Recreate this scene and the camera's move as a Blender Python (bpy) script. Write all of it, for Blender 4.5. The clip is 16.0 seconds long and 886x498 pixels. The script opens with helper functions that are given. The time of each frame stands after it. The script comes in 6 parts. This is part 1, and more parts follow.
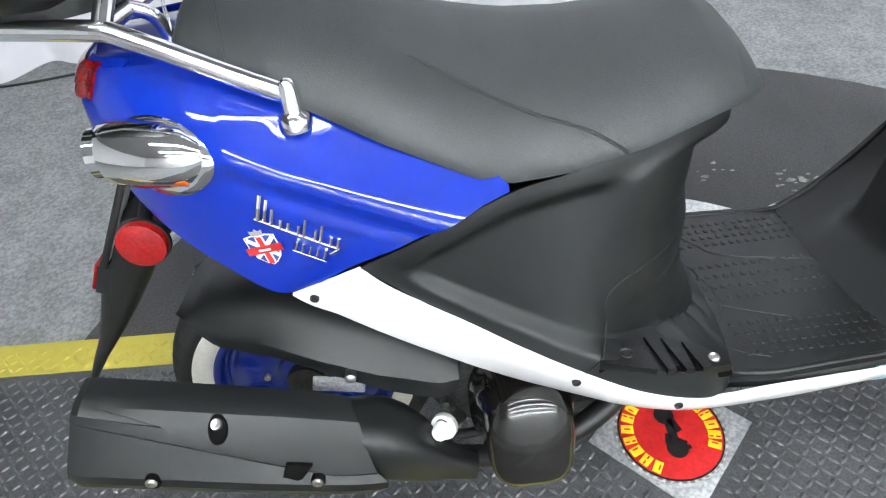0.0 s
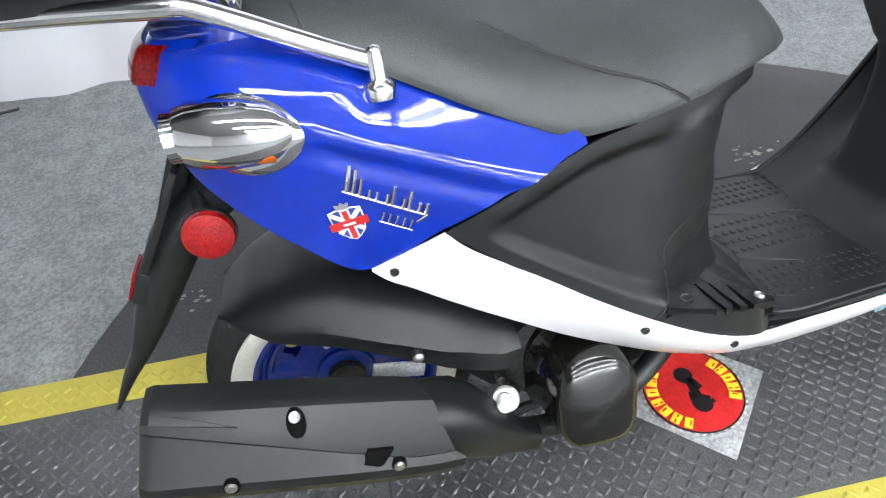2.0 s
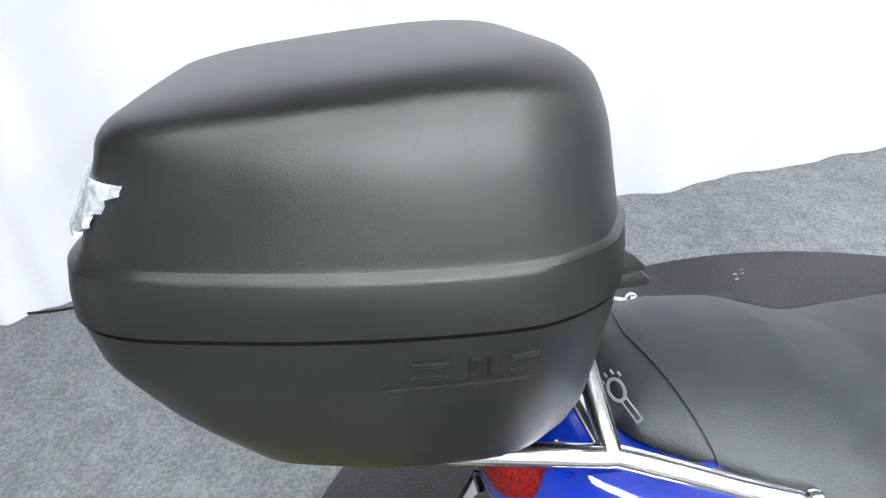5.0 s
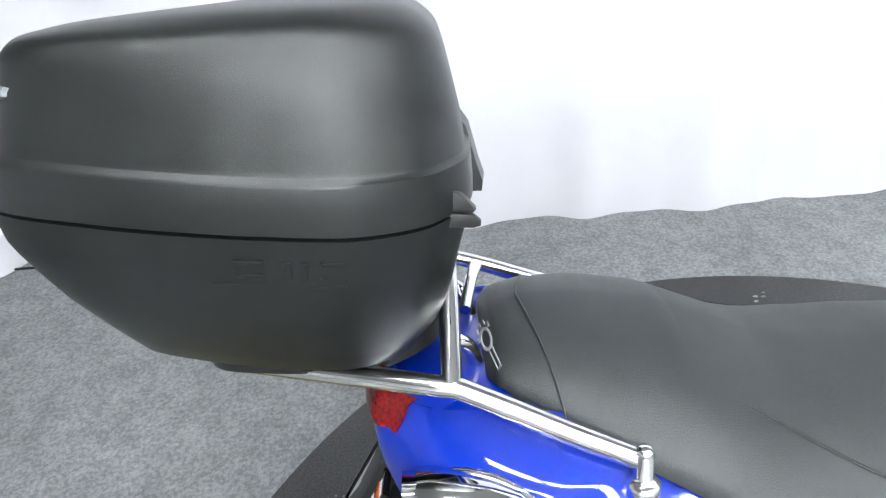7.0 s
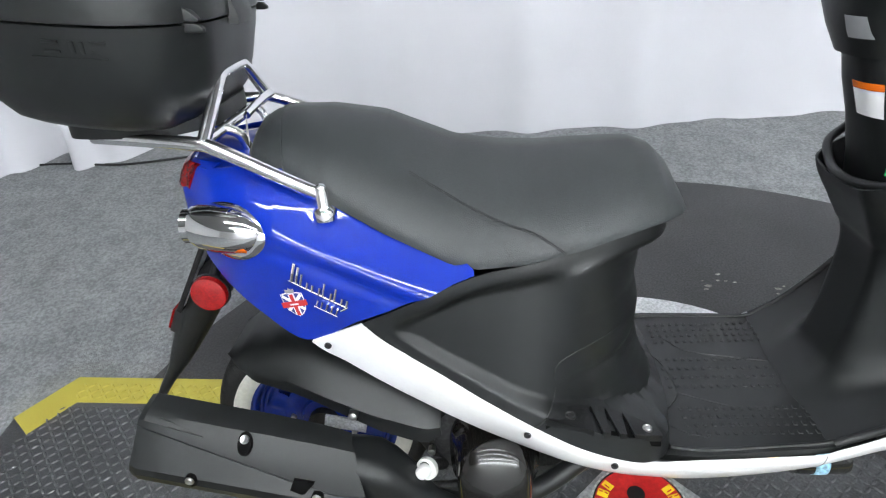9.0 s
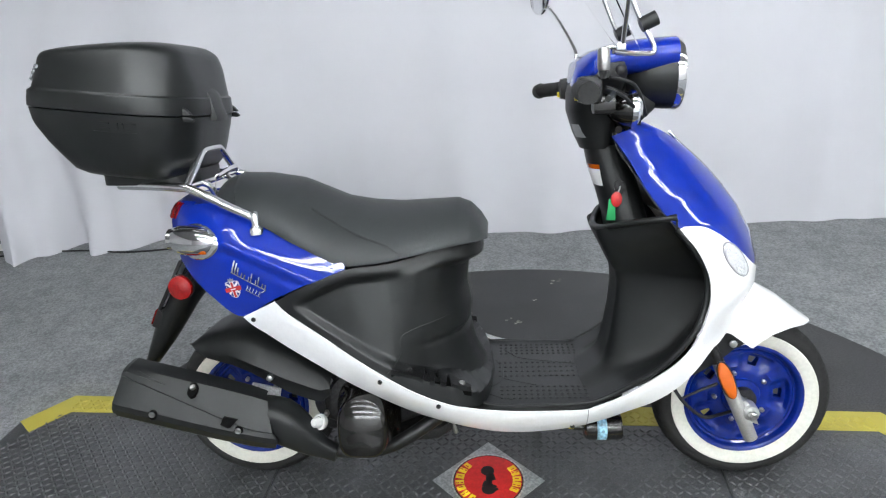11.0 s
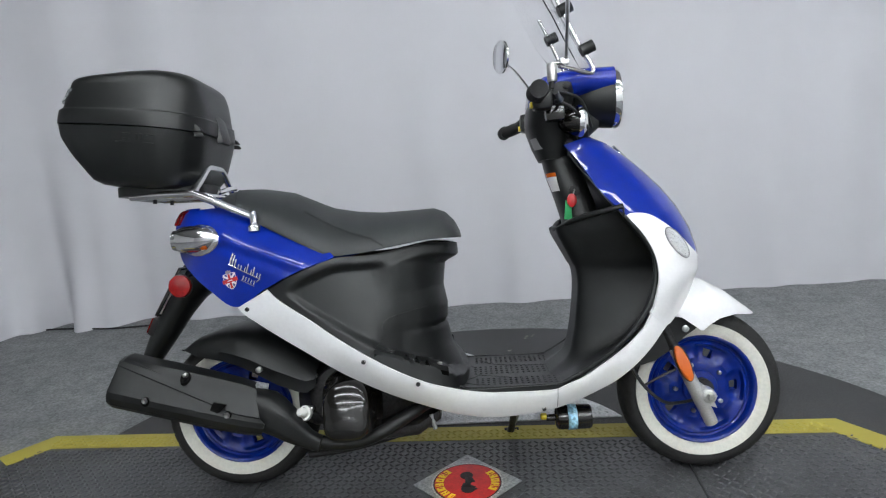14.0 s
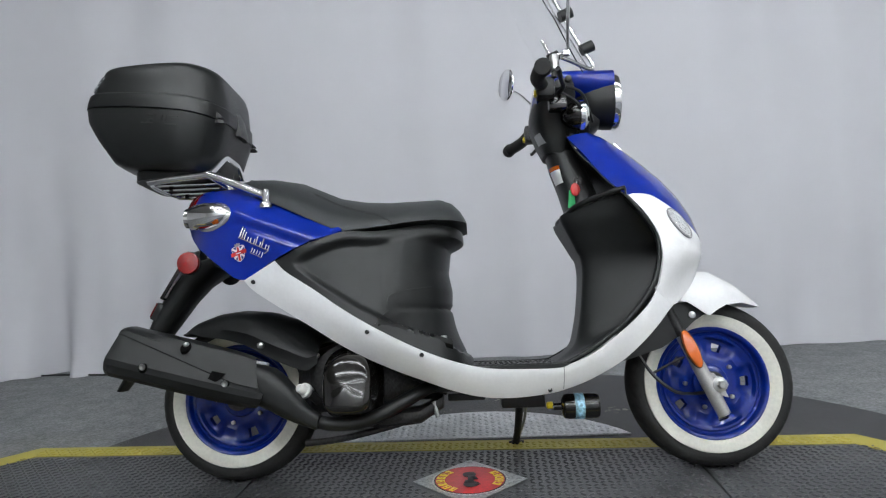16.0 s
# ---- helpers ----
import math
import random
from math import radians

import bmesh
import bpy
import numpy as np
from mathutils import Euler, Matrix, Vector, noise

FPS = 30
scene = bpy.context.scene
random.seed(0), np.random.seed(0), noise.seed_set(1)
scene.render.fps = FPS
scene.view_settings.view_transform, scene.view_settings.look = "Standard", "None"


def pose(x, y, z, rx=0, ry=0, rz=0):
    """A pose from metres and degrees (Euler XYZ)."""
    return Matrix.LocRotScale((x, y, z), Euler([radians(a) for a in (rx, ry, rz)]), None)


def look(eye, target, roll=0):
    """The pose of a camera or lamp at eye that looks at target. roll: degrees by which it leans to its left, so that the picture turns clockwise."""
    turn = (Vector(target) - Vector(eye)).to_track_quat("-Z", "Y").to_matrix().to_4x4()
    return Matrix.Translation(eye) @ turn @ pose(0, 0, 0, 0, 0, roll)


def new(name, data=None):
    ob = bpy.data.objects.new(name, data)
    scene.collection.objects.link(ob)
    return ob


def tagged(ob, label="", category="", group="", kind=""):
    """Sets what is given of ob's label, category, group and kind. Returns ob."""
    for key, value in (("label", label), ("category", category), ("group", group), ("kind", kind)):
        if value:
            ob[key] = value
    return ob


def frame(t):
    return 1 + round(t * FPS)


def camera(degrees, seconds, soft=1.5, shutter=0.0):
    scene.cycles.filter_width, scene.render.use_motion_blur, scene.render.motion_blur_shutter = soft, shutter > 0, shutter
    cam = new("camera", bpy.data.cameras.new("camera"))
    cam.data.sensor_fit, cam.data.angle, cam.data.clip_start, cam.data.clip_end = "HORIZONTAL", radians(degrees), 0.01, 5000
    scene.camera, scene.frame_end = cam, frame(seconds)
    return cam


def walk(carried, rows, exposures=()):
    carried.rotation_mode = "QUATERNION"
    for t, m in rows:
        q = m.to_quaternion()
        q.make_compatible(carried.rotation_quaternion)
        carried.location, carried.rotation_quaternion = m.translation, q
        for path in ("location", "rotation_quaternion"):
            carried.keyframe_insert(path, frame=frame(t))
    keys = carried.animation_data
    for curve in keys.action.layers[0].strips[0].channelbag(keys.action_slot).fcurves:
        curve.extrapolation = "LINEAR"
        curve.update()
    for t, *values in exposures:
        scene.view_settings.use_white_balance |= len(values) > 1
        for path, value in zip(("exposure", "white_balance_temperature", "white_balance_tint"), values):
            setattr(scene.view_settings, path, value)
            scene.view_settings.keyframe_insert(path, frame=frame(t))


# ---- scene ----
cam = camera(70.0, 16.0, 1.2)
EXPOSURES = [(0, 1.05), (2, 1.05), (2.5, 1.0), (3.5, 1.0), (4.0, 1.1), (6.5, 1.28), (7.5, 1.0), (8.5, 0.8), (10, 0.6), (12.5, 0.1), (14, -0.1), (16, -0.18)]
PATH = [
    (0, (0.252, -0.642, 1.089), (0.244, 0.77, -0.327), -6.9),
    (0.5, (0.176, -0.604, 1.047), (0.133, 0.811, -0.366), -7.1),
    (1, (0.115, -0.639, 1.014), (0.185, 0.741, -0.432), -8.2),
    (1.5, (0.099, -0.671, 1.021), (0.294, 0.719, -0.404), -6.9),
    (2, (0.065, -0.672, 1.06), (0.314, 0.761, -0.313), -5.5),
    (2.5, (0.014, -0.617, 1.12), (0.255, 0.889, -0.173), -4.3),
    (3, (-0.042, -0.486, 1.15), (0.072, 1.117, -0.04), -5.2),
    (3.5, (-0.096, -0.396, 1.196), (-0.073, 1.222, 0.021), -7.4),
    (4, (-0.186, -0.358, 1.25), (-0.089, 1.28, 0.107), -8.2),
    (4.2, (-0.208, -0.352, 1.267), (-0.071, 1.288, 0.131), -7.4),
    (6.3, (-0.19, -0.357, 1.281), (0.036, 1.291, 0.172), -5.7),
    (6.5, (-0.152, -0.379, 1.277), (0.03, 1.287, 0.185), -5.4),
    (7, (-0.042, -0.455, 1.245), (-0.061, 1.23, 0.169), -4.8),
    (7.5, (0.011, -0.527, 1.221), (-0.05, 1.118, 0.086), -6.8),
    (8, (0.096, -0.613, 1.205), (0.071, 0.969, -0.018), -7.7),
    (8.5, (0.255, -0.723, 1.193), (0.146, 0.891, 0.016), -3.4),
    (9, (0.365, -0.83, 1.213), (0.177, 0.775, 0.036), -6.2),
    (9.5, (0.452, -0.994, 1.218), (0.267, 0.66, 0.11), -6.2),
    (10, (0.567, -1.101, 1.27), (0.425, 0.579, 0.194), -5.1),
    (10.2, (0.623, -1.177, 1.24), (0.44, 0.554, 0.255), -4.4),
    (12.3, (0.682, -1.549, 1.293), (0.531, 0.313, 0.578), -4.3),
    (12.5, (0.668, -1.571, 1.265), (0.525, 0.303, 0.581), -4.7),
    (13, (0.67, -1.601, 1.193), (0.604, 0.318, 0.633), -3.3),
    (13.5, (0.655, -1.639, 1.11), (0.559, 0.304, 0.647), -2.5),
    (14, (0.668, -1.669, 0.977), (0.578, 0.29, 0.583), -3.8),
    (14.5, (0.673, -1.692, 0.816), (0.573, 0.289, 0.562), -4.3),
    (15, (0.665, -1.711, 0.733), (0.563, 0.283, 0.616), -2.9),
    (15.5, (0.656, -1.735, 0.68), (0.596, 0.263, 0.613), -2.9),
    (16, (0.645, -1.733, 0.632), (0.562, 0.265, 0.602), -2.6),
]
walk(cam, [(t, look(eye, target, roll)) for t, eye, target, roll in PATH], EXPOSURES)

# ==== place ====
# world: a closed showroom, so only a faint grey outside
world = bpy.data.worlds.new("world")
scene.world = world
world.use_nodes = True
world.node_tree.nodes["Background"].inputs["Color"].default_value = (0.8, 0.85, 0.9, 1)
world.node_tree.nodes["Background"].inputs["Strength"].default_value = 0.05
LAMP_STRENGTH = 29.5


# ---- materials ----
def material(name, color, rough=0.5, metal=0.0, coat=0.0, grain=0.0, grain_scale=200.0, tint=0.0, tint_scale=6.0,
             wear=None, wear_amount=0.0, wear_scale=3.0, spec=0.5, emit=0.0, bump_scale=0.3, vary=0.0, fleck=0.0, fleck_scale=120.0):
    """Principled surface: two-scale colour variation, fine relief and optional wear spots."""
    m = bpy.data.materials.new(name)
    m.use_nodes = True
    nt = m.node_tree
    b = nt.nodes["Principled BSDF"]
    b.inputs["Roughness"].default_value = rough
    b.inputs["Metallic"].default_value = metal
    b.inputs["Coat Weight"].default_value = coat
    b.inputs["Coat Roughness"].default_value = 0.03
    b.inputs["Specular IOR Level"].default_value = spec
    c = (*color, 1)
    b.inputs["Base Color"].default_value = c
    co = nt.nodes.new("ShaderNodeTexCoord").outputs["Object"]

    def noise_tex(scale, detail=4.0):
        n = nt.nodes.new("ShaderNodeTexNoise")
        n.inputs["Scale"].default_value = scale
        n.inputs["Detail"].default_value = detail
        nt.links.new(co, n.inputs["Vector"])
        return n.outputs["Fac"]

    def mix(fac, a, bcol):
        x = nt.nodes.new("ShaderNodeMix")
        x.data_type = "RGBA"
        nt.links.new(fac, x.inputs["Factor"])
        if isinstance(a, tuple):
            x.inputs["A"].default_value = a
        else:
            nt.links.new(a, x.inputs["A"])
        x.inputs["B"].default_value = bcol
        return x.outputs["Result"]

    def ramp(fac, lo, hi):
        r = nt.nodes.new("ShaderNodeMapRange")
        r.inputs["From Min"].default_value, r.inputs["From Max"].default_value = lo, hi
        nt.links.new(fac, r.inputs["Value"])
        return r.outputs["Result"]

    out = c
    if tint:
        dark = tuple(v * (1 - tint) for v in color) + (1,)
        light = tuple(min(1, v * (1 + tint)) for v in color) + (1,)
        out = mix(ramp(noise_tex(tint_scale), 0.3, 0.7), dark, light)
        fine = ramp(noise_tex(grain_scale * 0.6, 2), 0.35, 0.65)
        mm = nt.nodes.new("ShaderNodeMix")
        mm.data_type, mm.blend_type = "RGBA", "MULTIPLY"
        mm.inputs["Factor"].default_value = min(1.0, tint * 2)
        nt.links.new(out, mm.inputs["A"])
        nt.links.new(fine, mm.inputs["B"])
        out = mm.outputs["Result"]
    if fleck:
        for k, big in ((1.0, fleck_scale), (0.45, fleck_scale * 0.13)):
            spots = ramp(noise_tex(big, 5), 0.36, 0.64)
            lo_hi = nt.nodes.new("ShaderNodeMapRange")
            lo_hi.inputs["To Min"].default_value, lo_hi.inputs["To Max"].default_value = 1 - fleck * k, 1 + fleck * k
            nt.links.new(spots, lo_hi.inputs["Value"])
            mm = nt.nodes.new("ShaderNodeMix")
            mm.data_type, mm.blend_type = "RGBA", "MULTIPLY"
            mm.inputs["Factor"].default_value = 1.0
            if isinstance(out, tuple):
                mm.inputs["A"].default_value = out
            else:
                nt.links.new(out, mm.inputs["A"])
            nt.links.new(lo_hi.outputs["Result"], mm.inputs["B"])
            out = mm.outputs["Result"]
    if wear:
        out = mix(ramp(noise_tex(wear_scale, 8), 0.62 - wear_amount, 0.66 - wear_amount * 0.6), out, (*wear, 1))
    if not isinstance(out, tuple):
        nt.links.new(out, b.inputs["Base Color"])
    if vary:
        info = nt.nodes.new("ShaderNodeObjectInfo")
        rr = ramp(info.outputs["Random"], 0, 1)
        mr = nt.nodes.new("ShaderNodeMath")
        mr.operation = "MULTIPLY_ADD"
        mr.inputs[1].default_value, mr.inputs[2].default_value = vary, rough - vary / 2
        nt.links.new(rr, mr.inputs[0])
        nt.links.new(mr.outputs[0], b.inputs["Roughness"])
    if grain:
        bp = nt.nodes.new("ShaderNodeBump")
        bp.inputs["Strength"].default_value = grain
        bp.inputs["Distance"].default_value = bump_scale * 0.01
        nt.links.new(noise_tex(grain_scale, 3), bp.inputs["Height"])
        nt.links.new(bp.outputs["Normal"], b.inputs["Normal"])
    if emit:
        b.inputs["Emission Color"].default_value = c
        b.inputs["Emission Strength"].default_value = emit
    return m


def glass_material(name, color, rough=0.02, ior=1.45, trans=1.0):
    m = bpy.data.materials.new(name)
    m.use_nodes = True
    b = m.node_tree.nodes["Principled BSDF"]
    b.inputs["Base Color"].default_value = (*color, 1)
    b.inputs["Roughness"].default_value = rough
    b.inputs["IOR"].default_value = ior
    b.inputs["Transmission Weight"].default_value = trans
    return m


BLUE = material("blue_paint", (0.0004, 0.019, 0.29), 0.35, 0.0, 1.0, spec=0.1, tint=0.06, tint_scale=40, grain_scale=900)
RIMBLUE = material("blue_rim_enamel", (0.0008, 0.016, 0.2), 0.28, 0.0, 0.6, spec=0.12, tint=0.08, tint_scale=30)
WHITE = material("white_paint", (0.9, 0.9, 0.91), 0.3, 0, 0.6, tint=0.015, tint_scale=8)
PLASTIC = material("black_textured_plastic", (0.0092, 0.0103, 0.0106), 0.42, spec=0.42, grain=0.25, grain_scale=1400, bump_scale=0.05, tint=0.12, tint_scale=9)
GLOSSBLACK = material("gloss_black_plastic", (0.0075, 0.0068, 0.006), 0.15, 0, 0.4, tint=0.15, tint_scale=14)
SATIN = material("satin_black_paint", (0.0085, 0.0095, 0.0098), 0.42, spec=0.4, grain=0.1, grain_scale=700, bump_scale=0.04, tint=0.1, tint_scale=12)
CASE = material("grained_black_case", (0.0085, 0.0096, 0.0096), 0.34, spec=0.5, grain=0.35, grain_scale=1100, bump_scale=0.06, tint=0.1, tint_scale=7)
VINYL = material("black_vinyl", (0.022, 0.0255, 0.0265), 0.48, grain=0.5, grain_scale=650, bump_scale=0.08, tint=0.1, tint_scale=10)
VINYL2 = material("charcoal_vinyl", (0.027, 0.0305, 0.0315), 0.55, grain=0.5, grain_scale=520, bump_scale=0.08, tint=0.1, tint_scale=10)
THREAD = material("dark_thread", (0.016, 0.016, 0.017), 0.6)
CHROME = material("chrome", (0.82, 0.82, 0.83), 0.05, 1.0)
STEEL = material("brushed_steel", (0.55, 0.55, 0.54), 0.3, 1.0, grain=0.1, grain_scale=300, tint=0.1, tint_scale=30)
PALEMETAL = material("pale_zinc", (0.62, 0.64, 0.66), 0.38, 0.5, tint=0.15, tint_scale=60, grain=0.1, grain_scale=400)
ALLOY = material("cast_alloy", (0.58, 0.58, 0.57), 0.42, 0.7, tint=0.08, tint_scale=25, grain=0.1, grain_scale=500, bump_scale=0.05)
DARKMETAL = material("dark_engine_metal", (0.035, 0.035, 0.036), 0.5, 0.4, grain=0.3, grain_scale=250, tint=0.25, tint_scale=25)
STEPBLACK = material("glossy_grained_black", (0.006, 0.0064, 0.0068), 0.38, spec=0.35, grain=0.6, grain_scale=260, bump_scale=0.12, tint=0.2, tint_scale=30)
RUBBER = material("tyre_rubber", (0.014, 0.014, 0.014), 0.75, grain=0.3, grain_scale=500, tint=0.2, tint_scale=20)
WHITEWALL = material("whitewall_rubber", (0.72, 0.71, 0.64), 0.6, tint=0.05, tint_scale=14, grain=0.05)
REFLECTOR = material("red_reflector", (0.3, 0.004, 0.004), 0.2, 0, 0.35, grain=0.4, grain_scale=500, bump_scale=0.3, tint=0.15, tint_scale=50)
RED = material("red_lens", (0.22, 0.002, 0.002), 0.15, 0, 0.25, spec=0.3, grain=0.2, grain_scale=420, bump_scale=0.1, tint=0.3, tint_scale=22)
CLEARLENS = material("clear_ribbed_lens", (0.62, 0.65, 0.68), 0.12, 0.25, 0.5, grain=0.1, grain_scale=300, bump_scale=0.1, tint=0.2, tint_scale=60)
FACETED = material("faceted_bowl", (0.8, 0.8, 0.81), 0.2, 0.3, grain=1.0, grain_scale=150, bump_scale=1.2)
ORANGE = material("amber_lens", (0.62, 0.12, 0.006), 0.14, 0, 0.8, grain=0.5, grain_scale=260, bump_scale=0.2)
REDPAINT = material("red_print", (0.55, 0.02, 0.02), 0.35, tint=0.12, tint_scale=9)
YELLOWPRINT = material("yellow_print", (0.85, 0.62, 0.02), 0.4)
# near-black without gloss: the shade inside openings, put into the colour
HOLESHADE = material("opening_shade", (0.004, 0.004, 0.004), 0.9, spec=0.05)
BLACKPRINT = material("black_print", (0.01, 0.01, 0.01), 0.4)
WHITEPRINT = material("white_print", (0.8, 0.8, 0.8), 0.4)
GREYPRINT = material("grey_print", (0.25, 0.25, 0.26), 0.45)
BLUEPRINT = material("blue_print", (0.02, 0.04, 0.2), 0.4)
GREENTAG = material("green_tag", (0.03, 0.38, 0.12), 0.5)
YELLOWPLASTIC = material("yellow_plastic", (0.8, 0.62, 0.02), 0.4)
OFFWHITE = material("off_white_plastic", (0.68, 0.68, 0.66), 0.35)
CLEAR = glass_material("clear_lens", (0.95, 0.96, 0.97), 0.05)
SCREEN = glass_material("clear_screen", (0.985, 0.99, 0.99), 0.0, 1.12)
MIRROR = material("mirror_glass", (0.85, 0.86, 0.88), 0.01, 1.0)
CARPET = material("grey_carpet", (0.27, 0.277, 0.286), 0.95, grain=0.9, grain_scale=260, bump_scale=0.7, tint=0.08, tint_scale=2.5, spec=0.1, fleck=0.21, fleck_scale=100)
ROUNDMAT = material("worn_black_rubber", (0.05, 0.05, 0.052), 0.55, grain=0.4, grain_scale=300, tint=0.3, tint_scale=3, wear=(0.3, 0.29, 0.26), wear_amount=-0.1, wear_scale=9)
DECK = material("black_tread_plate", (0.078, 0.08, 0.084), 0.3, grain=0.3, grain_scale=350, tint=0.25, tint_scale=5, bump_scale=0.1)
YELLOW = material("yellow_tape", (0.83, 0.71, 0.012), 0.5, tint=0.08, tint_scale=12, wear=(0.4, 0.34, 0.05), wear_amount=-0.15, wear_scale=14, grain=0.15)
CHECKER = material("bare_checker_plate", (0.82, 0.83, 0.84), 0.4, 0.2, tint=0.15, tint_scale=14, grain=0.2, grain_scale=240)
SIGNSHEET = material("printed_tread_sheet", (0.42, 0.43, 0.44), 0.35, 0.3, tint=0.2, tint_scale=30, grain=0.2, grain_scale=240)
# whitened for the unseen west wall, so the left mirror reflects something bright
BOUNCEWALL = material("white_bounce_wall", (0.8, 0.8, 0.8), 0.85, tint=0.04, tint_scale=2)
CURTAIN = material("white_curtain", (0.6, 0.6, 0.635), 0.9, tint=0.03, tint_scale=1.2, grain=0.25, grain_scale=900, bump_scale=0.05, spec=0.1)
# pale so that the unseen walls throw fill light on the scooter's side
WALL = material("pale_fill_wall", (0.78, 0.78, 0.78), 0.85, tint=0.04, tint_scale=2)
CEIL = material("ceiling_tile", (0.36, 0.36, 0.35), 0.9, tint=0.05, tint_scale=8)
DARKWALL = material("dark_drape", (0.02, 0.018, 0.024), 0.9)
TUBELIGHT = material("fluorescent_tube", (0.925, 0.965, 1.0), 0.5, emit=LAMP_STRENGTH)


# ---- shape helpers ----
LEAN_DEG, LEAN_Y = 9.5, -0.035
STAND = pose(0, LEAN_Y, 0, -LEAN_DEG, 0, 0)      # the scooter rests on its side stand


def mesh_object(name, bm, mat, parent=None, label="", smooth=True, angle=40):
    me = bpy.data.meshes.new(name)
    bmesh.ops.remove_doubles(bm, verts=bm.verts, dist=1e-5)
    bmesh.ops.recalc_face_normals(bm, faces=bm.faces)
    bm.to_mesh(me)
    bm.free()
    for m in mat if isinstance(mat, (list, tuple)) else [mat]:
        me.materials.append(m)
    if smooth:
        me.shade_smooth()
        me.set_sharp_from_angle(angle=radians(angle))
    ob = new(name, me)
    ob.parent = parent
    if label:
        ob["label"] = label
    return ob


def part(name, bm, mat, parent, label="", angle=40):
    return mesh_object(name, bm, mat, parent, label, True, angle)


def thing(name, label, category, m=None, group="", kind=""):
    ob = new(name)
    ob.empty_display_size = 0.05
    if m is not None:
        ob.matrix_world = m
    return tagged(ob, label, category, group, kind)


def curve_pts(pts, n, closed=False):
    """Catmull-Rom curve through pts, n points evenly spaced in parameter."""
    p = [Vector(q) for q in pts]
    k = len(p)
    out = []
    span = k if closed else k - 1
    for i in range(n):
        u = i / (n if closed else n - 1) * span
        a = min(int(u), span - 1)
        f = u - a
        g = lambda j: p[j % k] if closed else p[max(0, min(k - 1, j))]
        p0, p1, p2, p3 = g(a - 1), g(a), g(a + 1), g(a + 2)
        out.append(0.5 * (2 * p1 + (p2 - p0) * f + (2 * p0 - 5 * p1 + 4 * p2 - p3) * f * f + (3 * p1 - p0 - 3 * p2 + p3) * f ** 3))
    return out


def even(pts, n):
    """Resample a curve evenly by length."""
    fine = curve_pts(pts, 400)
    d = [0.0]
    for a, b in zip(fine, fine[1:]):
        d.append(d[-1] + (b - a).length)
    out, j = [], 0
    for i in range(n):
        want = d[-1] * i / (n - 1)
        while j < len(d) - 2 and d[j + 1] < want:
            j += 1
        f = (want - d[j]) / max(1e-9, d[j + 1] - d[j])
        out.append(fine[j].lerp(fine[j + 1], min(1, max(0, f))))
    return out


def lerp_at(table, x):
    """Smooth interpolation in a short table of (x, value)."""
    if x <= table[0][0]:
        return table[0][1]
    for (a, va), (b, vb) in zip(table, table[1:]):
        if x <= b:
            f = (x - a) / (b - a)
            return va + (vb - va) * f
    return table[-1][1]


def step(a, b, x):
    f = min(1, max(0, (x - a) / (b - a)))
    return f * f * (3 - 2 * f)


def loft(sections, ring=True, caps=True, bm=None):
    """Skin a list of equal-length point lists."""
    bm = bm or bmesh.new()
    rows = [[bm.verts.new(p) for p in s] for s in sections]
    n = len(rows[0])
    for a, b in zip(rows, rows[1:]):
        for i in range(n if ring else n - 1):
            j = (i + 1) % n
            bm.faces.new((a[i], a[j], b[j], b[i]))
    if caps and ring:
        bm.faces.new(rows[0])
        bm.faces.new(rows[-1])
    return bm


def shell(bm, thick):
    """Give an open surface thickness, inwards along its vertex normals."""
    bmesh.ops.recalc_face_normals(bm, faces=bm.faces)
    bm.normal_update()
    faces, edges = bm.faces[:], [e for e in bm.edges if e.is_boundary]
    twin = {v: bm.verts.new(v.co - v.normal * thick) for v in bm.verts[:]}
    for f in faces:
        bm.faces.new([twin[v] for v in reversed(f.verts)])
    for e in edges:
        p, q = e.verts
        bm.faces.new((p, q, twin[q], twin[p]))
    return bm


def tube(pts, r, seg=12, n=None, bm=None, smooth=True, caps=True):
    """Round bar along a curve; r may be a number or a list along it."""
    path = even(pts, n or max(6, 6 * len(pts))) if smooth else [Vector(p) for p in pts]
    bm = bm or bmesh.new()
    rings, up = [], None
    for i, p in enumerate(path):
        d = (path[min(i + 1, len(path) - 1)] - path[max(i - 1, 0)]).normalized()
        if up is None:
            up = Vector((0, 0, 1)) if abs(d.z) < 0.9 else Vector((0, 1, 0))
        side = d.cross(up).normalized()
        up = side.cross(d).normalized()
        rad = r if not isinstance(r, (list, tuple)) else lerp_at([(k / (len(r) - 1), v) for k, v in enumerate(r)], i / (len(path) - 1))
        rings.append([p + rad * (math.cos(a) * side + math.sin(a) * up) for a in (2 * math.pi * k / seg for k in range(seg))])
    return loft(rings, True, caps, bm)


def lathe(profile, seg=48, axis="Y", at=(0, 0, 0), bm=None, closed=False):
    """Turn (radius, along) pairs round an axis."""
    bm = bm or bmesh.new()
    rings = []
    at = Vector(at)
    for r, h in profile:
        row = []
        for k in range(seg):
            a = 2 * math.pi * k / seg
            c, s = r * math.cos(a), r * math.sin(a)
            row.append(at + Vector({"Y": (c, h, s), "X": (h, c, s), "Z": (c, s, h)}[axis]))
        rings.append(row)
    if closed:
        rings.append(rings[0])
        bm = loft(rings, True, False, bm)
        bmesh.ops.remove_doubles(bm, verts=bm.verts, dist=1e-6)
        return bm
    return loft(rings, True, True, bm)


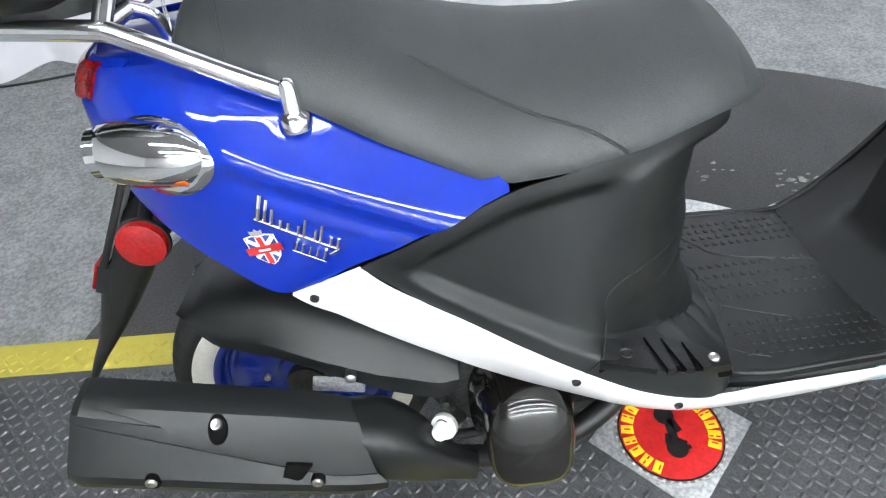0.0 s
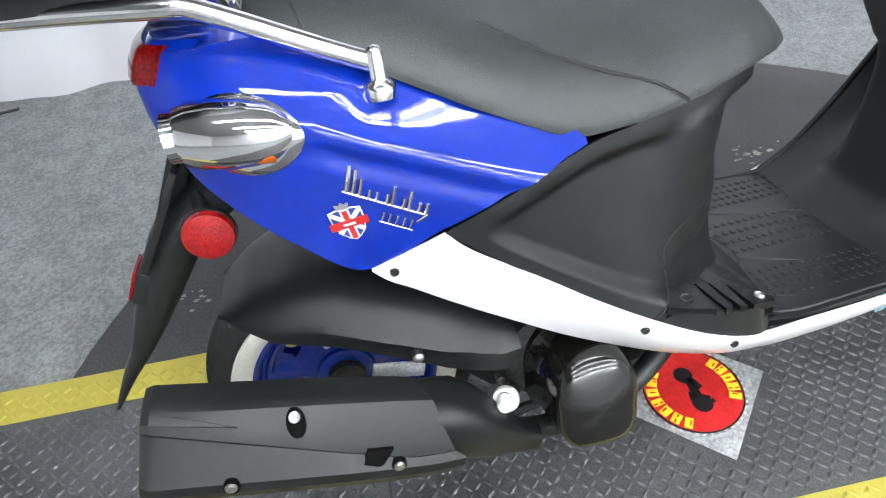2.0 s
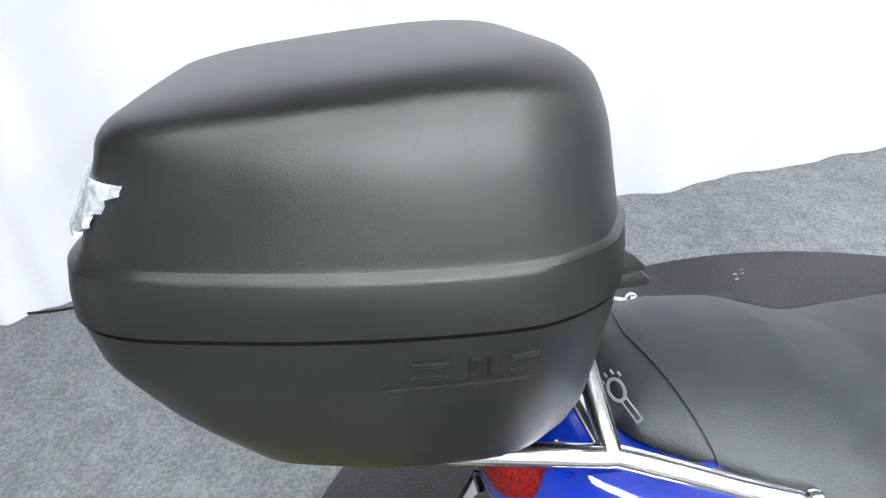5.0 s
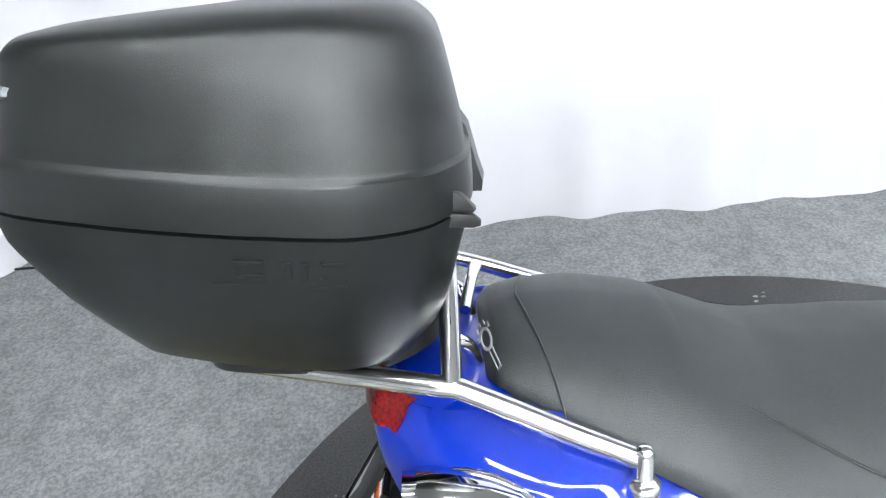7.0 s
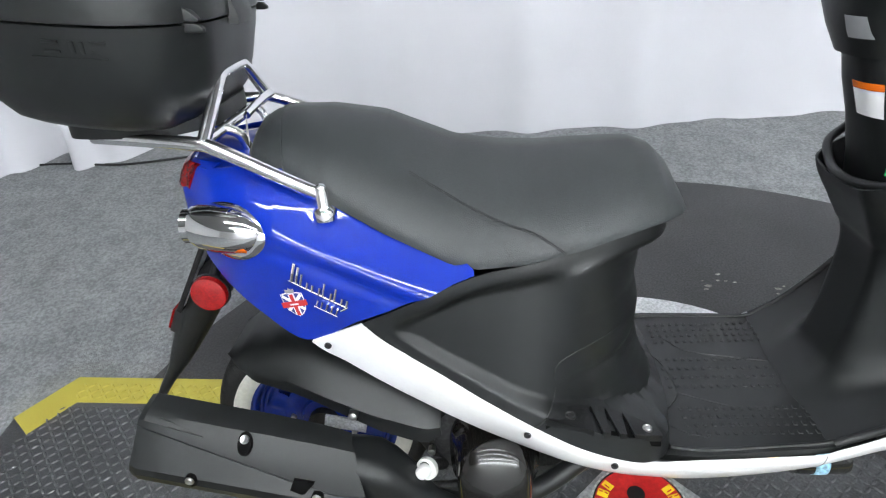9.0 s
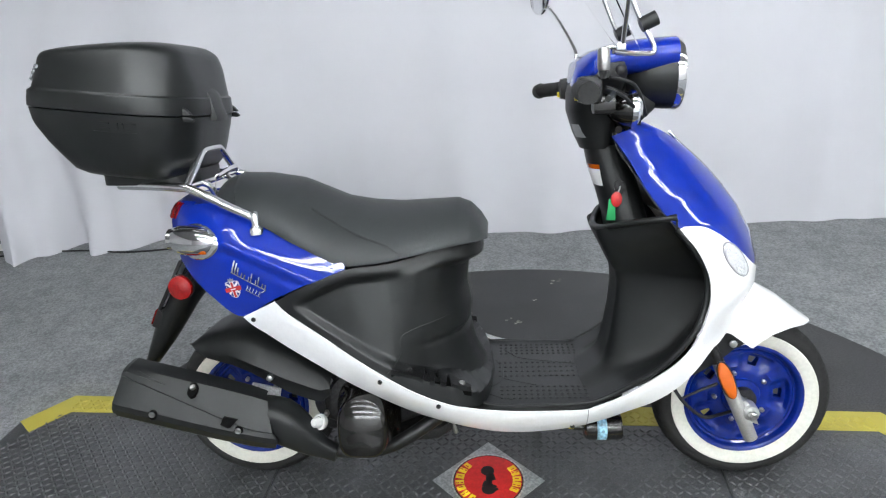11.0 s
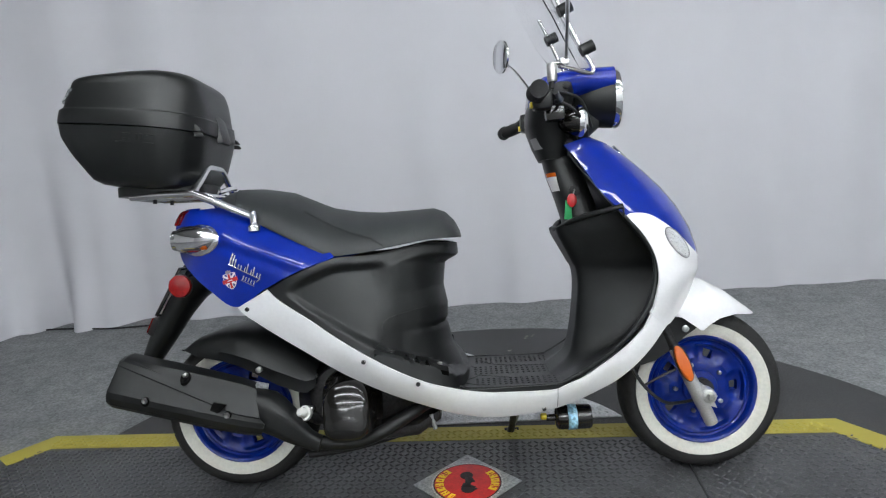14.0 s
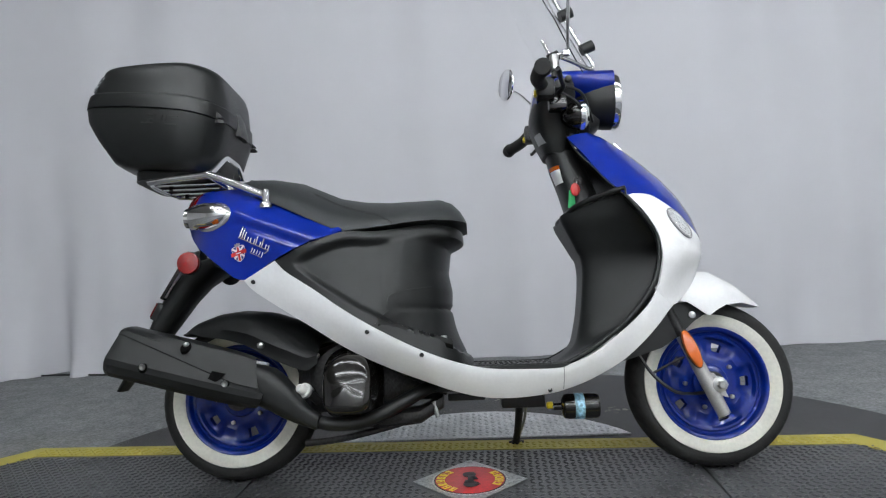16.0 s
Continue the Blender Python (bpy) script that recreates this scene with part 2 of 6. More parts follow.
def box(size, at=(0, 0, 0), bevel=0.0, rot=None, bm=None, seg=2):
    b = bmesh.new()
    bmesh.ops.create_cube(b, size=1)
    bmesh.ops.scale(b, vec=size, verts=b.verts)
    if bevel:
        bmesh.ops.bevel(b, geom=b.edges[:], offset=bevel, segments=seg, affect="EDGES", profile=0.6)
    m = Matrix.Translation(at) @ (rot.to_matrix().to_4x4() if rot else Matrix())
    bmesh.ops.transform(b, matrix=m, verts=b.verts)
    return join(bm, b)


def join(bm, b):
    if bm is None:
        return b
    me = bpy.data.meshes.new("tmp")
    b.to_mesh(me)
    bm.from_mesh(me)
    b.free()
    bpy.data.meshes.remove(me)
    return bm


def slab(outline, thick, axis="Y", at=0.0, bevel=0.0, bm=None):
    """A flat plate: outline in (x, z) for axis Y, in (x, y) for axis Z, thick from at."""
    b = bmesh.new()
    put = {"Y": lambda p, h: (p[0], h, p[1]), "Z": lambda p, h: (p[0], p[1], h), "X": lambda p, h: (h, p[0], p[1])}[axis]
    lo = [b.verts.new(put(p, at)) for p in outline]
    hi = [b.verts.new(put(p, at + thick)) for p in outline]
    b.faces.new(lo)
    b.faces.new(hi)
    n = len(lo)
    for i in range(n):
        b.faces.new((lo[i], lo[(i + 1) % n], hi[(i + 1) % n], hi[i]))
    if bevel:
        bmesh.ops.bevel(b, geom=[e for e in b.edges if abs((e.verts[0].co - e.verts[1].co)["XYZ".index(axis)]) < 1e-6], offset=bevel, segments=2, affect="EDGES", profile=0.6)
    return join(bm, b)


def strip(upper, lower, nu, nv, width, side=-1, off=0.0, thick=0.004, dent=None, straight=False):
    """A panel on the flank of the body between two curves given in (x, z); width(x, z) is the half width there."""
    up = even([(x, 0, z) for x, z in upper], nu)
    lo = even([(x, 0, z) for x, z in lower], nu)
    rows = []
    for i in range(nu):
        row = []
        for j in range(nv):
            v = j / (nv - 1)
            p = up[i].lerp(lo[i], v)
            w = width(p.x, p.z) + off + (dent(i / (nu - 1), v) if dent else 0)
            row.append(Vector((p.x, side * w, p.z)))
        rows.append(row)
    bm = loft(rows, False, False)
    bmesh.ops.remove_doubles(bm, verts=bm.verts, dist=1e-5)
    return shell(bm, thick)


def superring(w, h, n=28, p=2.6, cy=0.0, cz=0.0, bottom=None):
    out = []
    for k in range(n):
        a = 2 * math.pi * k / n
        c, s = math.cos(a), math.sin(a)
        pz = bottom if (bottom and s < 0) else p
        out.append((cy + w * math.copysign(abs(c) ** (2 / p), c), cz + h * math.copysign(abs(s) ** (2 / pz), s)))
    return out


# ---- the room ----
def plain(name, lo, hi, mat, label, category="wall"):
    bm = box([b - a for a, b in zip(lo, hi)], [(a + b) / 2 for a, b in zip(lo, hi)])
    return tagged(mesh_object(name, bm, mat, smooth=False), label, category, kind="structure")


FLOOR_Z = -0.014
plain("floor", (-5, -5, FLOOR_Z - 0.1), (6, 4, FLOOR_Z), CARPET, "flat grey carpet of the showroom floor", "floor")
plain("ceiling", (-5, -5, 3.1), (6, 4, 3.2), CEIL, "plain pale ceiling over the showroom", "ceiling")
# unseen walls added to close the room and bounce light back
plain("wall_north", (-5, 4, FLOOR_Z), (6, 4.15, 3.1), WALL, "plain painted wall behind the curtain")
plain("wall_south", (-5, -5.15, FLOOR_Z), (6, -5, 3.1), WALL, "unseen plain wall of the showroom, pale to bounce light")
# unseen, added as a white reflector for the mirror
plain("wall_west", (-5.15, -5, FLOOR_Z), (-5, 4, 3.1), BOUNCEWALL, "unseen plain wall of the showroom, pale to bounce light")
plain("wall_east", (6, -5, FLOOR_Z), (6.15, 4, 3.1), WALL, "unseen plain wall of the showroom, pale to bounce light")


def ceiling_light(x, y, along):
    lamp = thing("ceiling_light", "long white twin-tube fluorescent ceiling light", "lamp", pose(x, y, 3.1, 0, 0, 0 if along == "x" else 90), "ceiling lights")
    part("housing", box((1.25, 0.2, 0.05), (0, 0, -0.025), 0.01), OFFWHITE, lamp)
    for dy in (-0.05, 0.05):
        part("tube", tube([(-0.6, dy, -0.07), (0.6, dy, -0.07)], 0.019, 10, 3, smooth=False), TUBELIGHT, lamp, "glowing white tube")
    return lamp


# tubes follow the streaks in the paint; southern rows are added, unseen, as fill
for ly in (-4.7, -3.5, -2.2, -0.8):
    for lx in (-0.9, 0.37, 1.64, 2.91, 4.18):
        ceiling_light(lx, ly, "x")


def curtain(name, path, height, amp, label, folds, mat=CURTAIN):
    """Hanging cloth with uneven folds that grow towards the floor and a hem that touches it."""
    rng = random.Random(len(name) + folds)
    n, nz = folds * 10, 26
    base = even(path, n)
    ph = [rng.uniform(0.7, 1.3) for _ in range(folds + 2)]
    rows = []
    for j in range(nz):
        v = (j / (nz - 1)) ** 1.9
        row = []
        for i, p in enumerate(base):
            d = base[min(i + 1, n - 1)] - base[max(i - 1, 0)]
            nrm = Vector((d.y, -d.x, 0)).normalized()
            s = i / 10
            k = int(s) % (folds + 1)
            a = ph[k] * (1 - s % 1) + ph[k + 1] * (s % 1)
            wave = noise.noise((s * 0.32, 3.1, v * 0.35)) * 1.6 + 0.6 * math.sin(math.pi * s * 0.5 + 3 * noise.noise((s * 0.13, 7.7, v * 0.4))) * a + 0.12 * math.sin(2.6 * s + 2 * v)
            loose = step(-0.9, -1.7, p.x)
            o = amp * wave * (0.6 + (0.1 + 0.7 * loose) * (1 - v) ** 2)
            flare = (0.012 + 0.09 * loose) * (1 - v) ** 7 * (1.0 + 0.8 * math.sin(s * 1.9) + 0.5 * math.sin(s * 4.1))
            z = FLOOR_Z - 0.002 + v * height + (0.003 * (1 + math.sin(s * 1.3)) * (1 - v) ** 8)
            row.append(p + nrm * (o + flare) + Vector((0, 0, z)))
        rows.append(row)
    bm = loft(rows, False, False)
    ob = mesh_object(name, shell(bm, 0.003), mat, angle=70)
    return tagged(ob, label, "curtain")


curtain("curtain", [(-2.0, 1.62, 0), (-1.7, 1.68, 0), (-0.5, 1.7, 0), (0.8, 1.68, 0), (2.0, 1.72, 0), (3.6, 1.7, 0), (4.6, 1.4, 0)], 3.0, 0.034, "white cloth backdrop curtain hanging in soft folds to the carpet", 46)
curtain("drape", [(-4.6, 1.9, 0), (-3.2, 1.95, 0), (-1.9, 1.92, 0)], 3.0, 0.04, "black cloth drape hanging behind the end of the curtain", 20, DARKWALL)
part_cable = tube([(-2.6, 1.30, -0.008), (-2.2, 1.5, -0.008), (-1.9, 1.58, -0.008), (-1.6, 1.6, -0.008), (-1.3, 1.56, -0.008), (-1.0, 1.6, -0.008)], 0.005, 8, 40)
tagged(mesh_object("cable", part_cable, PLASTIC), "thin black power cable lying on the carpet", "cable")

tagged(mesh_object("floor_pole", tube([(-3.0, 1.62, 0.006), (-1.72, 1.66, 0.006)], 0.02, 14, 3, smooth=False), OFFWHITE), "white pipe lying on the carpet behind the curtain", "pipe")

# ---- turntable: round rubber mat, tread deck with yellow borders, bare plate ----
MID, RADIUS = (0.715, -0.16), 1.375
ring = [(MID[0] + RADIUS * math.cos(a) * (1 + 0.004 * math.sin(5 * a)), MID[1] + RADIUS * math.sin(a)) for a in (2 * math.pi * k / 128 for k in range(128))]
tagged(mesh_object("round_mat", slab(ring, 0.008, "Z", FLOOR_Z, 0.003), ROUNDMAT), "large round worn black rubber mat on the carpet", "mat", kind="structure")

X0, X1, YN, YF = -0.91, 1.85, -0.41, 0.233
CUT = 0.10
deck = thing("display_deck", "black tread-plate display deck with yellow borders on a round mat", "platform", pose(0.6, 0, 0, 0, 0, -2.6) @ pose(-0.6, 0, 0), kind="structure")


def deck_panel(xa, xb, left_cut, right_cut):
    o = [(xa + (CUT if left_cut else 0), YN), (xb - (CUT if right_cut else 0), YN)]
    o += [(xb, YN + 0.14), (xb, YF - 0.14)] if right_cut else []
    o += [(xb - (CUT if right_cut else 0), YF), (xa + (CUT if left_cut else 0), YF)]
    o += [(xa, YF - 0.14), (xa, YN + 0.14)] if left_cut else []
    part("deck_panel", slab(o, 0.006, "Z", -0.006, 0.002), DECK, deck, angle=30)


deck_panel(X0, 0.028, True, False)
deck_panel(0.034, 1.237, False, False)
deck_panel(1.243, X1, False, True)


def yellow(pts, wd):
    """A tape strip along straight runs of a path; wd is its width, inwards to its right."""
    bm = bmesh.new()
    a = [Vector((*p, 0)) for p in pts]
    inner = []
    for i, p in enumerate(a):
        d0 = (a[i] - a[i - 1]).normalized() if i else (a[1] - a[0]).normalized()
        d1 = (a[i + 1] - a[i]).normalized() if i < len(a) - 1 else d0
        nrm = Vector((d0.y + d1.y, -d0.x - d1.x, 0)).normalized()
        inner.append(p + nrm * wd / max(0.5, nrm.dot(Vector((d0.y, -d0.x, 0)))))
    b = slab([(p.x, p.y) for p in a] + [(p.x, p.y) for p in reversed(inner)], 0.0016, "Z", 0.0002)
    part("yellow_border", b, YELLOW, deck, "bright yellow tape border", 30)


yellow([(X0, YF - 0.14), (X0 + CUT, YF), (X1 - CUT, YF), (X1, YF - 0.14)], 0.085)
yellow([(X1, YN + 0.14), (X1 - CUT, YN), (X0 + CUT, YN), (X0, YN + 0.14)], 0.085)

arc = [(0.66 + 0.515 * math.cos(a), 0.05 + 0.515 * math.sin(a)) for a in (math.radians(d) for d in range(25, 156, 5))]
plate = thing("checker_plate", "bare aluminium checker plate beside the deck", "metal plate", kind="structure")
part("plate", slab(arc, 0.005, "Z", -0.006, 0.001), CHECKER, plate, angle=30)


# ---- the scooter, in its own upright frame: x ahead, y to its left, z up, rear axle over x = 0 ----
scooter = thing("scooter", "blue and white scooter with black saddle and whitewall tyres", "scooter", STAND)
WHEELBASE, TYRE_R = 1.27, 0.218

HALF = [(-0.12, 0.108), (-0.09, 0.142), (-0.05, 0.174), (0.0, 0.198), (0.07, 0.216), (0.156, 0.231), (0.2, 0.239), (0.259, 0.247), (0.328, 0.253), (0.397, 0.259), (0.465, 0.264), (0.53, 0.258), (0.595, 0.239), (0.662, 0.219), (0.729, 0.21), (0.846, 0.202), (0.95, 0.203), (1.0, 0.212), (1.06, 0.222), (1.1, 0.21), (1.14, 0.185), (1.18, 0.15), (1.22, 0.1), (1.26, 0.03)]
HALF_FINE = [(p.x, p.y) for p in curve_pts([(a, b, 0) for a, b in HALF], 160)]
# how far the trim tucks in from its upper to its lower edge
TUCK = [(0.16, 0.018), (0.25, 0.025), (0.317, 0.036), (0.386, 0.046), (0.455, 0.051), (0.523, 0.051), (0.59, 0.046), (0.658, 0.037), (0.728, 0.036), (0.81, 0.035), (0.94, 0.034), (1.03, 0.02), (1.11, 0.008)]
EDGE_Z = [(0.156, 0.567), (0.185, 0.538), (0.259, 0.489), (0.328, 0.44), (0.397, 0.397), (0.465, 0.36), (0.53, 0.329), (0.595, 0.304), (0.662, 0.286), (0.729, 0.279), (0.846, 0.277), (0.881, 0.287), (0.937, 0.311), (0.994, 0.352), (1.037, 0.388), (1.081, 0.431), (1.104, 0.47), (1.12, 0.55)]
LOW_Z = [(0.071, 0.524), (0.1, 0.493), (0.176, 0.443), (0.248, 0.398), (0.317, 0.353), (0.386, 0.316), (0.455, 0.285), (0.523, 0.258), (0.59, 0.232), (0.658, 0.214), (0.728, 0.208), (0.81, 0.213), (0.868, 0.224), (0.937, 0.249), (1.01, 0.292), (1.082, 0.358), (1.128, 0.405)]
TUCK_FINE, EDGE_FINE, LOW_FINE = ([(q.x, q.y) for q in curve_pts([(a, b, 0) for a, b in t], 120)] for t in (TUCK, EDGE_Z, LOW_Z))


def flank(x, z):
    """Half width of the body sides, with the crease along the tail."""
    w = lerp_at(HALF_FINE, x)
    crease = min(0.7, max(0.6, 0.702 - 0.4 * max(0.0, x - 0.04)))
    soft = 0.007 * math.log(1 + math.exp(min(30, (z - crease) / 0.007)))
    w -= soft * lerp_at([(-0.1, 0.3), (0.0, 0.6), (0.1, 0.95), (0.3, 0.85)], x) + 1.5 * max(0, z - 0.73) ** 1.5
    if z < crease and x < 0.45:
        w -= (1 - step(0.2, 0.45, x)) * 0.06 * (crease - z) + 0.006 * math.exp(-((crease - 0.022 - z) / 0.014) ** 2) * step(-0.02, 0.06, x) * (1 - step(0.24, 0.33, x))
    top, low = lerp_at(EDGE_FINE, x), lerp_at(LOW_FINE, x)
    if x > 0.05 and z < top:
        f = min(1.3, (top - z) / max(0.02, top - low))
        w -= lerp_at(TUCK_FINE, x) * f ** 1.7 * step(0.05, 0.12, x)
    return max(0.006, w)


SEAT_LINE = [(-0.07, 0.777), (0.0, 0.782), (0.06, 0.775), (0.13, 0.75), (0.214, 0.71), (0.29, 0.668), (0.324, 0.643)]
for s in (-1, 1):
    part("tail_cowl", strip(SEAT_LINE, [(-0.118, 0.70), (-0.1, 0.655), (-0.07, 0.622), (-0.005, 0.57), (0.067, 0.526), (0.150, 0.569), (0.235, 0.607), (0.324, 0.637)], 110, 70, flank, s, 0, 0.004), BLUE, scooter, "glossy blue tail cowl")
WHITE_UP = EDGE_Z[:16] + [(1.101, 0.464)]
WHITE_LO = LOW_Z + [(1.152, 0.426)]
for s in (-1, 1):
    trim = part("side_trim", strip(WHITE_UP, WHITE_LO, 120, 14, flank, s, 0.004, 0.005), WHITE, scooter, "glossy white lower trim panel")
    part("joint_line", tube([(0.862, s * (flank(0.862, z) + 0.0042), z) for z in (0.28, 0.265, 0.25, 0.235, 0.226)], 0.0009, 6, 10), GREYPRINT, trim)

# the black seat box: a lip under the saddle, dished sides, a hollow front that flares into the floor
LIP = [(x, flank(x, z) - 0.001, z) for x, z in ((0.158, 0.566), (0.235, 0.604), (0.324, 0.635))] + [(0.387, 0.2, 0.637), (0.435, 0.186, 0.641), (0.5, 0.162, 0.653), (0.55, 0.136, 0.66), (0.598, 0.1, 0.657), (0.622, 0.05, 0.653), (0.628, 0.0, 0.652)]
FOOT = [(x, flank(x, z), z) for x, z in ((0.156, 0.567), (0.24, 0.501), (0.328, 0.44), (0.397, 0.397), (0.465, 0.36), (0.53, 0.329), (0.58, 0.31))] + [(0.618, 0.198, 0.294), (0.638, 0.1, 0.288), (0.644, 0.0, 0.288)]
NU = 136
WALL_R = [(0.29, 0.222), (0.33, 0.211), (0.36, 0.197), (0.39, 0.187), (0.43, 0.179), (0.438, 0.172), (0.45, 0.179), (0.49, 0.181), (0.54, 0.172), (0.6, 0.18)]   # reach of the hollow front, by height
LIP_C, FOOT_C = curve_pts(LIP, NU), curve_pts(FOOT, NU)


def box_point(i, v, out=0.0):
    """Point of the seat box; i runs from its tail to the front, v from lip to foot."""
    p, q = LIP_C[i], FOOT_C[i]
    u = i / (NU - 1)
    h = (q - p).length
    above, below = v * h, (1 - v) * h
    a, b = LIP_C[max(0, i - 3)].lerp(FOOT_C[max(0, i - 3)], v), LIP_C[min(NU - 1, i + 3)].lerp(FOOT_C[min(NU - 1, i + 3)], v)
    d = b - a
    nrm = Vector((-d.y, d.x, 0)).normalized() if d.length > 1e-6 else Vector((0, 1, 0))
    if i > NU - 4:
        nrm = Vector((1, 0, 0)).lerp(nrm, 0.3).normalized()
    if nrm.y < 0:
        nrm = -nrm if nrm.x < 0 else nrm
    fwd = step(0.42, 0.85, u)
    rim = 0.016 + 0.012 * fwd
    foot = lerp_at([(0.0, 0.02), (0.3, 0.022), (0.37, 0.028), (0.444, 0.036), (0.555, 0.045), (0.667, 0.047), (0.78, 0.03), (1.0, 0.015)], u)
    sharp = step(0.3, 0.45, u)
    hollow = step(rim, rim + 0.026, above) * step(foot, foot + 0.022 - 0.01 * sharp, below) * step(0.05, 0.11, h)
    deep = lerp_at([(0.0, 0.012), (0.3, 0.017), (0.45, 0.022)], u)
    flat = p.lerp(q, v)
    # under the shelf of the step the side stands upright on the trim
    flat = flat.lerp(Vector((q.x - 0.1 * below, q.y * (1 - 0.4 * below), flat.z)), step(foot + 0.012, foot - 0.004, below) * step(0.3, 0.42, u) * (1 - step(0.72, 0.9, u)))
    th = math.radians(90) * min(1.0, max(0.0, 1 - (u - 0.4) / 0.6))
    front_wall = Vector((0.412 + lerp_at(WALL_R, flat.z) * math.cos(th), 0.2 * math.sin(th), flat.z))
    inner = (flat - nrm * deep).lerp(front_wall, step(0.32, 0.56, u))
    r = flat.lerp(inner, hollow) + nrm * out
    # a soft roll on the edge of the lip and round the dish
    r += nrm * (0.0009 * math.exp(-((above - rim * 0.55) / 0.008) ** 2) * step(0.03, 0.07, h))
    return r


NV = 64
side = [[box_point(i, (j / (NV - 1))) for i in range(NU)] for j in range(NV)]
rows = [[Vector((p.x, -p.y, p.z)) for p in r] + [p.copy() for p in reversed(r[:-1])] for r in side]
part("seat_box", shell(loft(rows, False, False), 0.004), PLASTIC, scooter, "matt black dished seat box under the saddle")


def on_box(x, z, lift=0.0):
    """Point of the seat box side beside x, z."""
    off = lambda i, v: (box_point(i, v).x - x) ** 2 + (box_point(i, v).z - z) ** 2
    i, j = min(((i, j) for i in range(0, 110, 3) for j in range(0, 41, 2)), key=lambda q: off(q[0], q[1] / 40))
    i, j = min(((i + a, j * 4 + b) for a in range(-3, 4) for b in range(-8, 9) if 0 <= i + a < NU and 0 <= j * 4 + b <= 160), key=lambda q: off(q[0], q[1] / 160))
    return box_point(i, j / 160, lift)


def step_edge(x, w, side, lift):
    """Point of the step insert: w runs from its inner arc (0) to its outer edge (1)."""
    yi = lerp_at([(0.418, 0.257), (0.43, 0.238), (0.449, 0.22), (0.475, 0.206), (0.5, 0.2), (0.53, 0.2), (0.559, 0.206), (0.585, 0.218), (0.605, 0.23)], x)
    yo = lerp_at([(0.418, 0.259), (0.457, 0.261), (0.5, 0.259), (0.545, 0.25), (0.58, 0.24), (0.605, 0.232)], x)
    return Vector((x, side * (yi + (yo - yi) * w), 0.409 - 0.32 * (x - 0.418) + lift))


# moulded joint lines and the slotted step on the side panels
for s in (-1, 1):
    line = []
    for x, z in ((0.401, 0.392), (0.42, 0.412), (0.436, 0.431), (0.435, 0.452), (0.44, 0.468), (0.455, 0.479), (0.486, 0.487), (0.53, 0.494), (0.57, 0.499)):
        p = on_box(x, z, 0.0003)
        line.append((p.x, s * p.y, p.z))
    part("joint_line", tube(line, 0.0009, 6, 50), BLACKPRINT, scooter)
    # slotted step insert on the shelf where the box flares out
    # its bed is coloured near-black for the shade between the fins
    grille = part("step_grille", loft([[step_edge(0.418 + 0.177 * k / 15, w, s, d) for w, d in ((0.02, -0.003), (0.96, -0.003), (0.96, -0.02), (0.02, -0.02))] for k in range(16)]), HOLESHADE, scooter, "black slotted step insert")
    for ia, ib, oa, ob in ((0.418, 0.488, 0.418, 0.489), (0.4905, 0.5115, 0.503, 0.5145), (0.514, 0.5385, 0.528, 0.5395), (0.541, 0.595, 0.552, 0.595)):
        rows = []
        for k in range(7):
            a, b = ia + (ib - ia) * k / 6, oa + (ob - oa) * k / 6
            top = [step_edge(a, 0.0, s, 0.003).lerp(step_edge(b, 1.0, s, 0.003), w) for w in (0.0, 0.5, 1.0)]
            rows.append(top + [q - Vector((0, 0, 0.012)) for q in reversed(top)])
        part("fin", loft(rows), STEPBLACK, grille, "", 30)
    for x, w, r, d in ((0.456, 0.5, 0.009, 0.005), (0.574, 0.52, 0.0075, 0.006)):
        c = step_edge(x, w, s, 0.0)
        part("step_screw", lathe([(r, 0), (r, d), (r * 0.8, d + 0.001), (r * 0.6, d - 0.001), (0.0005, d - 0.001)], 14, "Z", c), DARKMETAL if x < 0.5 else STEEL, grille)

# floor
fl = [(0.5, -0.19), (0.6, -0.205), (0.66, -0.212), (0.73, -0.206), (0.85, -0.197), (0.93, -0.19), (0.95, -0.18)]
fl += [(x, -y) for x, y in reversed(fl)]
part("floorboard", slab(fl, 0.012, "Z", 0.276, 0.004), PLASTIC, scooter, "matt black plastic floorboard")

for s in (-1, 1):
    part("floor_bead", tube([(0.62, s * 0.196, 0.295), (0.64, s * 0.194, 0.288), (0.68, s * 0.198, 0.287), (0.73, s * 0.195, 0.286), (0.8, s * 0.19, 0.286), (0.86, s * 0.187, 0.288), (0.9, s * 0.184, 0.297)], 0.0045, 10, 40), PLASTIC, scooter, "raised edge of the floorboard")
for pts in ([(0.672, 0.13), (0.69, 0.1), (0.708, 0.076), (0.745, 0.058), (0.784, 0.049), (0.825, 0.038), (0.858, 0.03)],
            [(0.648, 0.06), (0.662, 0.02), (0.67, -0.04), (0.66, -0.075), (0.637, -0.102), (0.615, -0.118)],
            [(0.667, -0.055), (0.7, -0.072), (0.756, -0.097)], [(0.62, -0.13), (0.66, -0.158), (0.69, -0.17)]):
    part("floor_joint", tube([(x, y, 0.2882) for x, y in pts], 0.0011, 6, 30), BLACKPRINT, scooter)

# leg shield, inner face
EDGE = [(0.28, 0.86, 0.19), (0.317, 0.932, 0.196), (0.38, 1.018, 0.212), (0.458, 1.085, 0.216), (0.53, 1.116, 0.203), (0.6, 1.117, 0.196), (0.658, 1.082, 0.198), (0.7, 1.048, 0.198)]
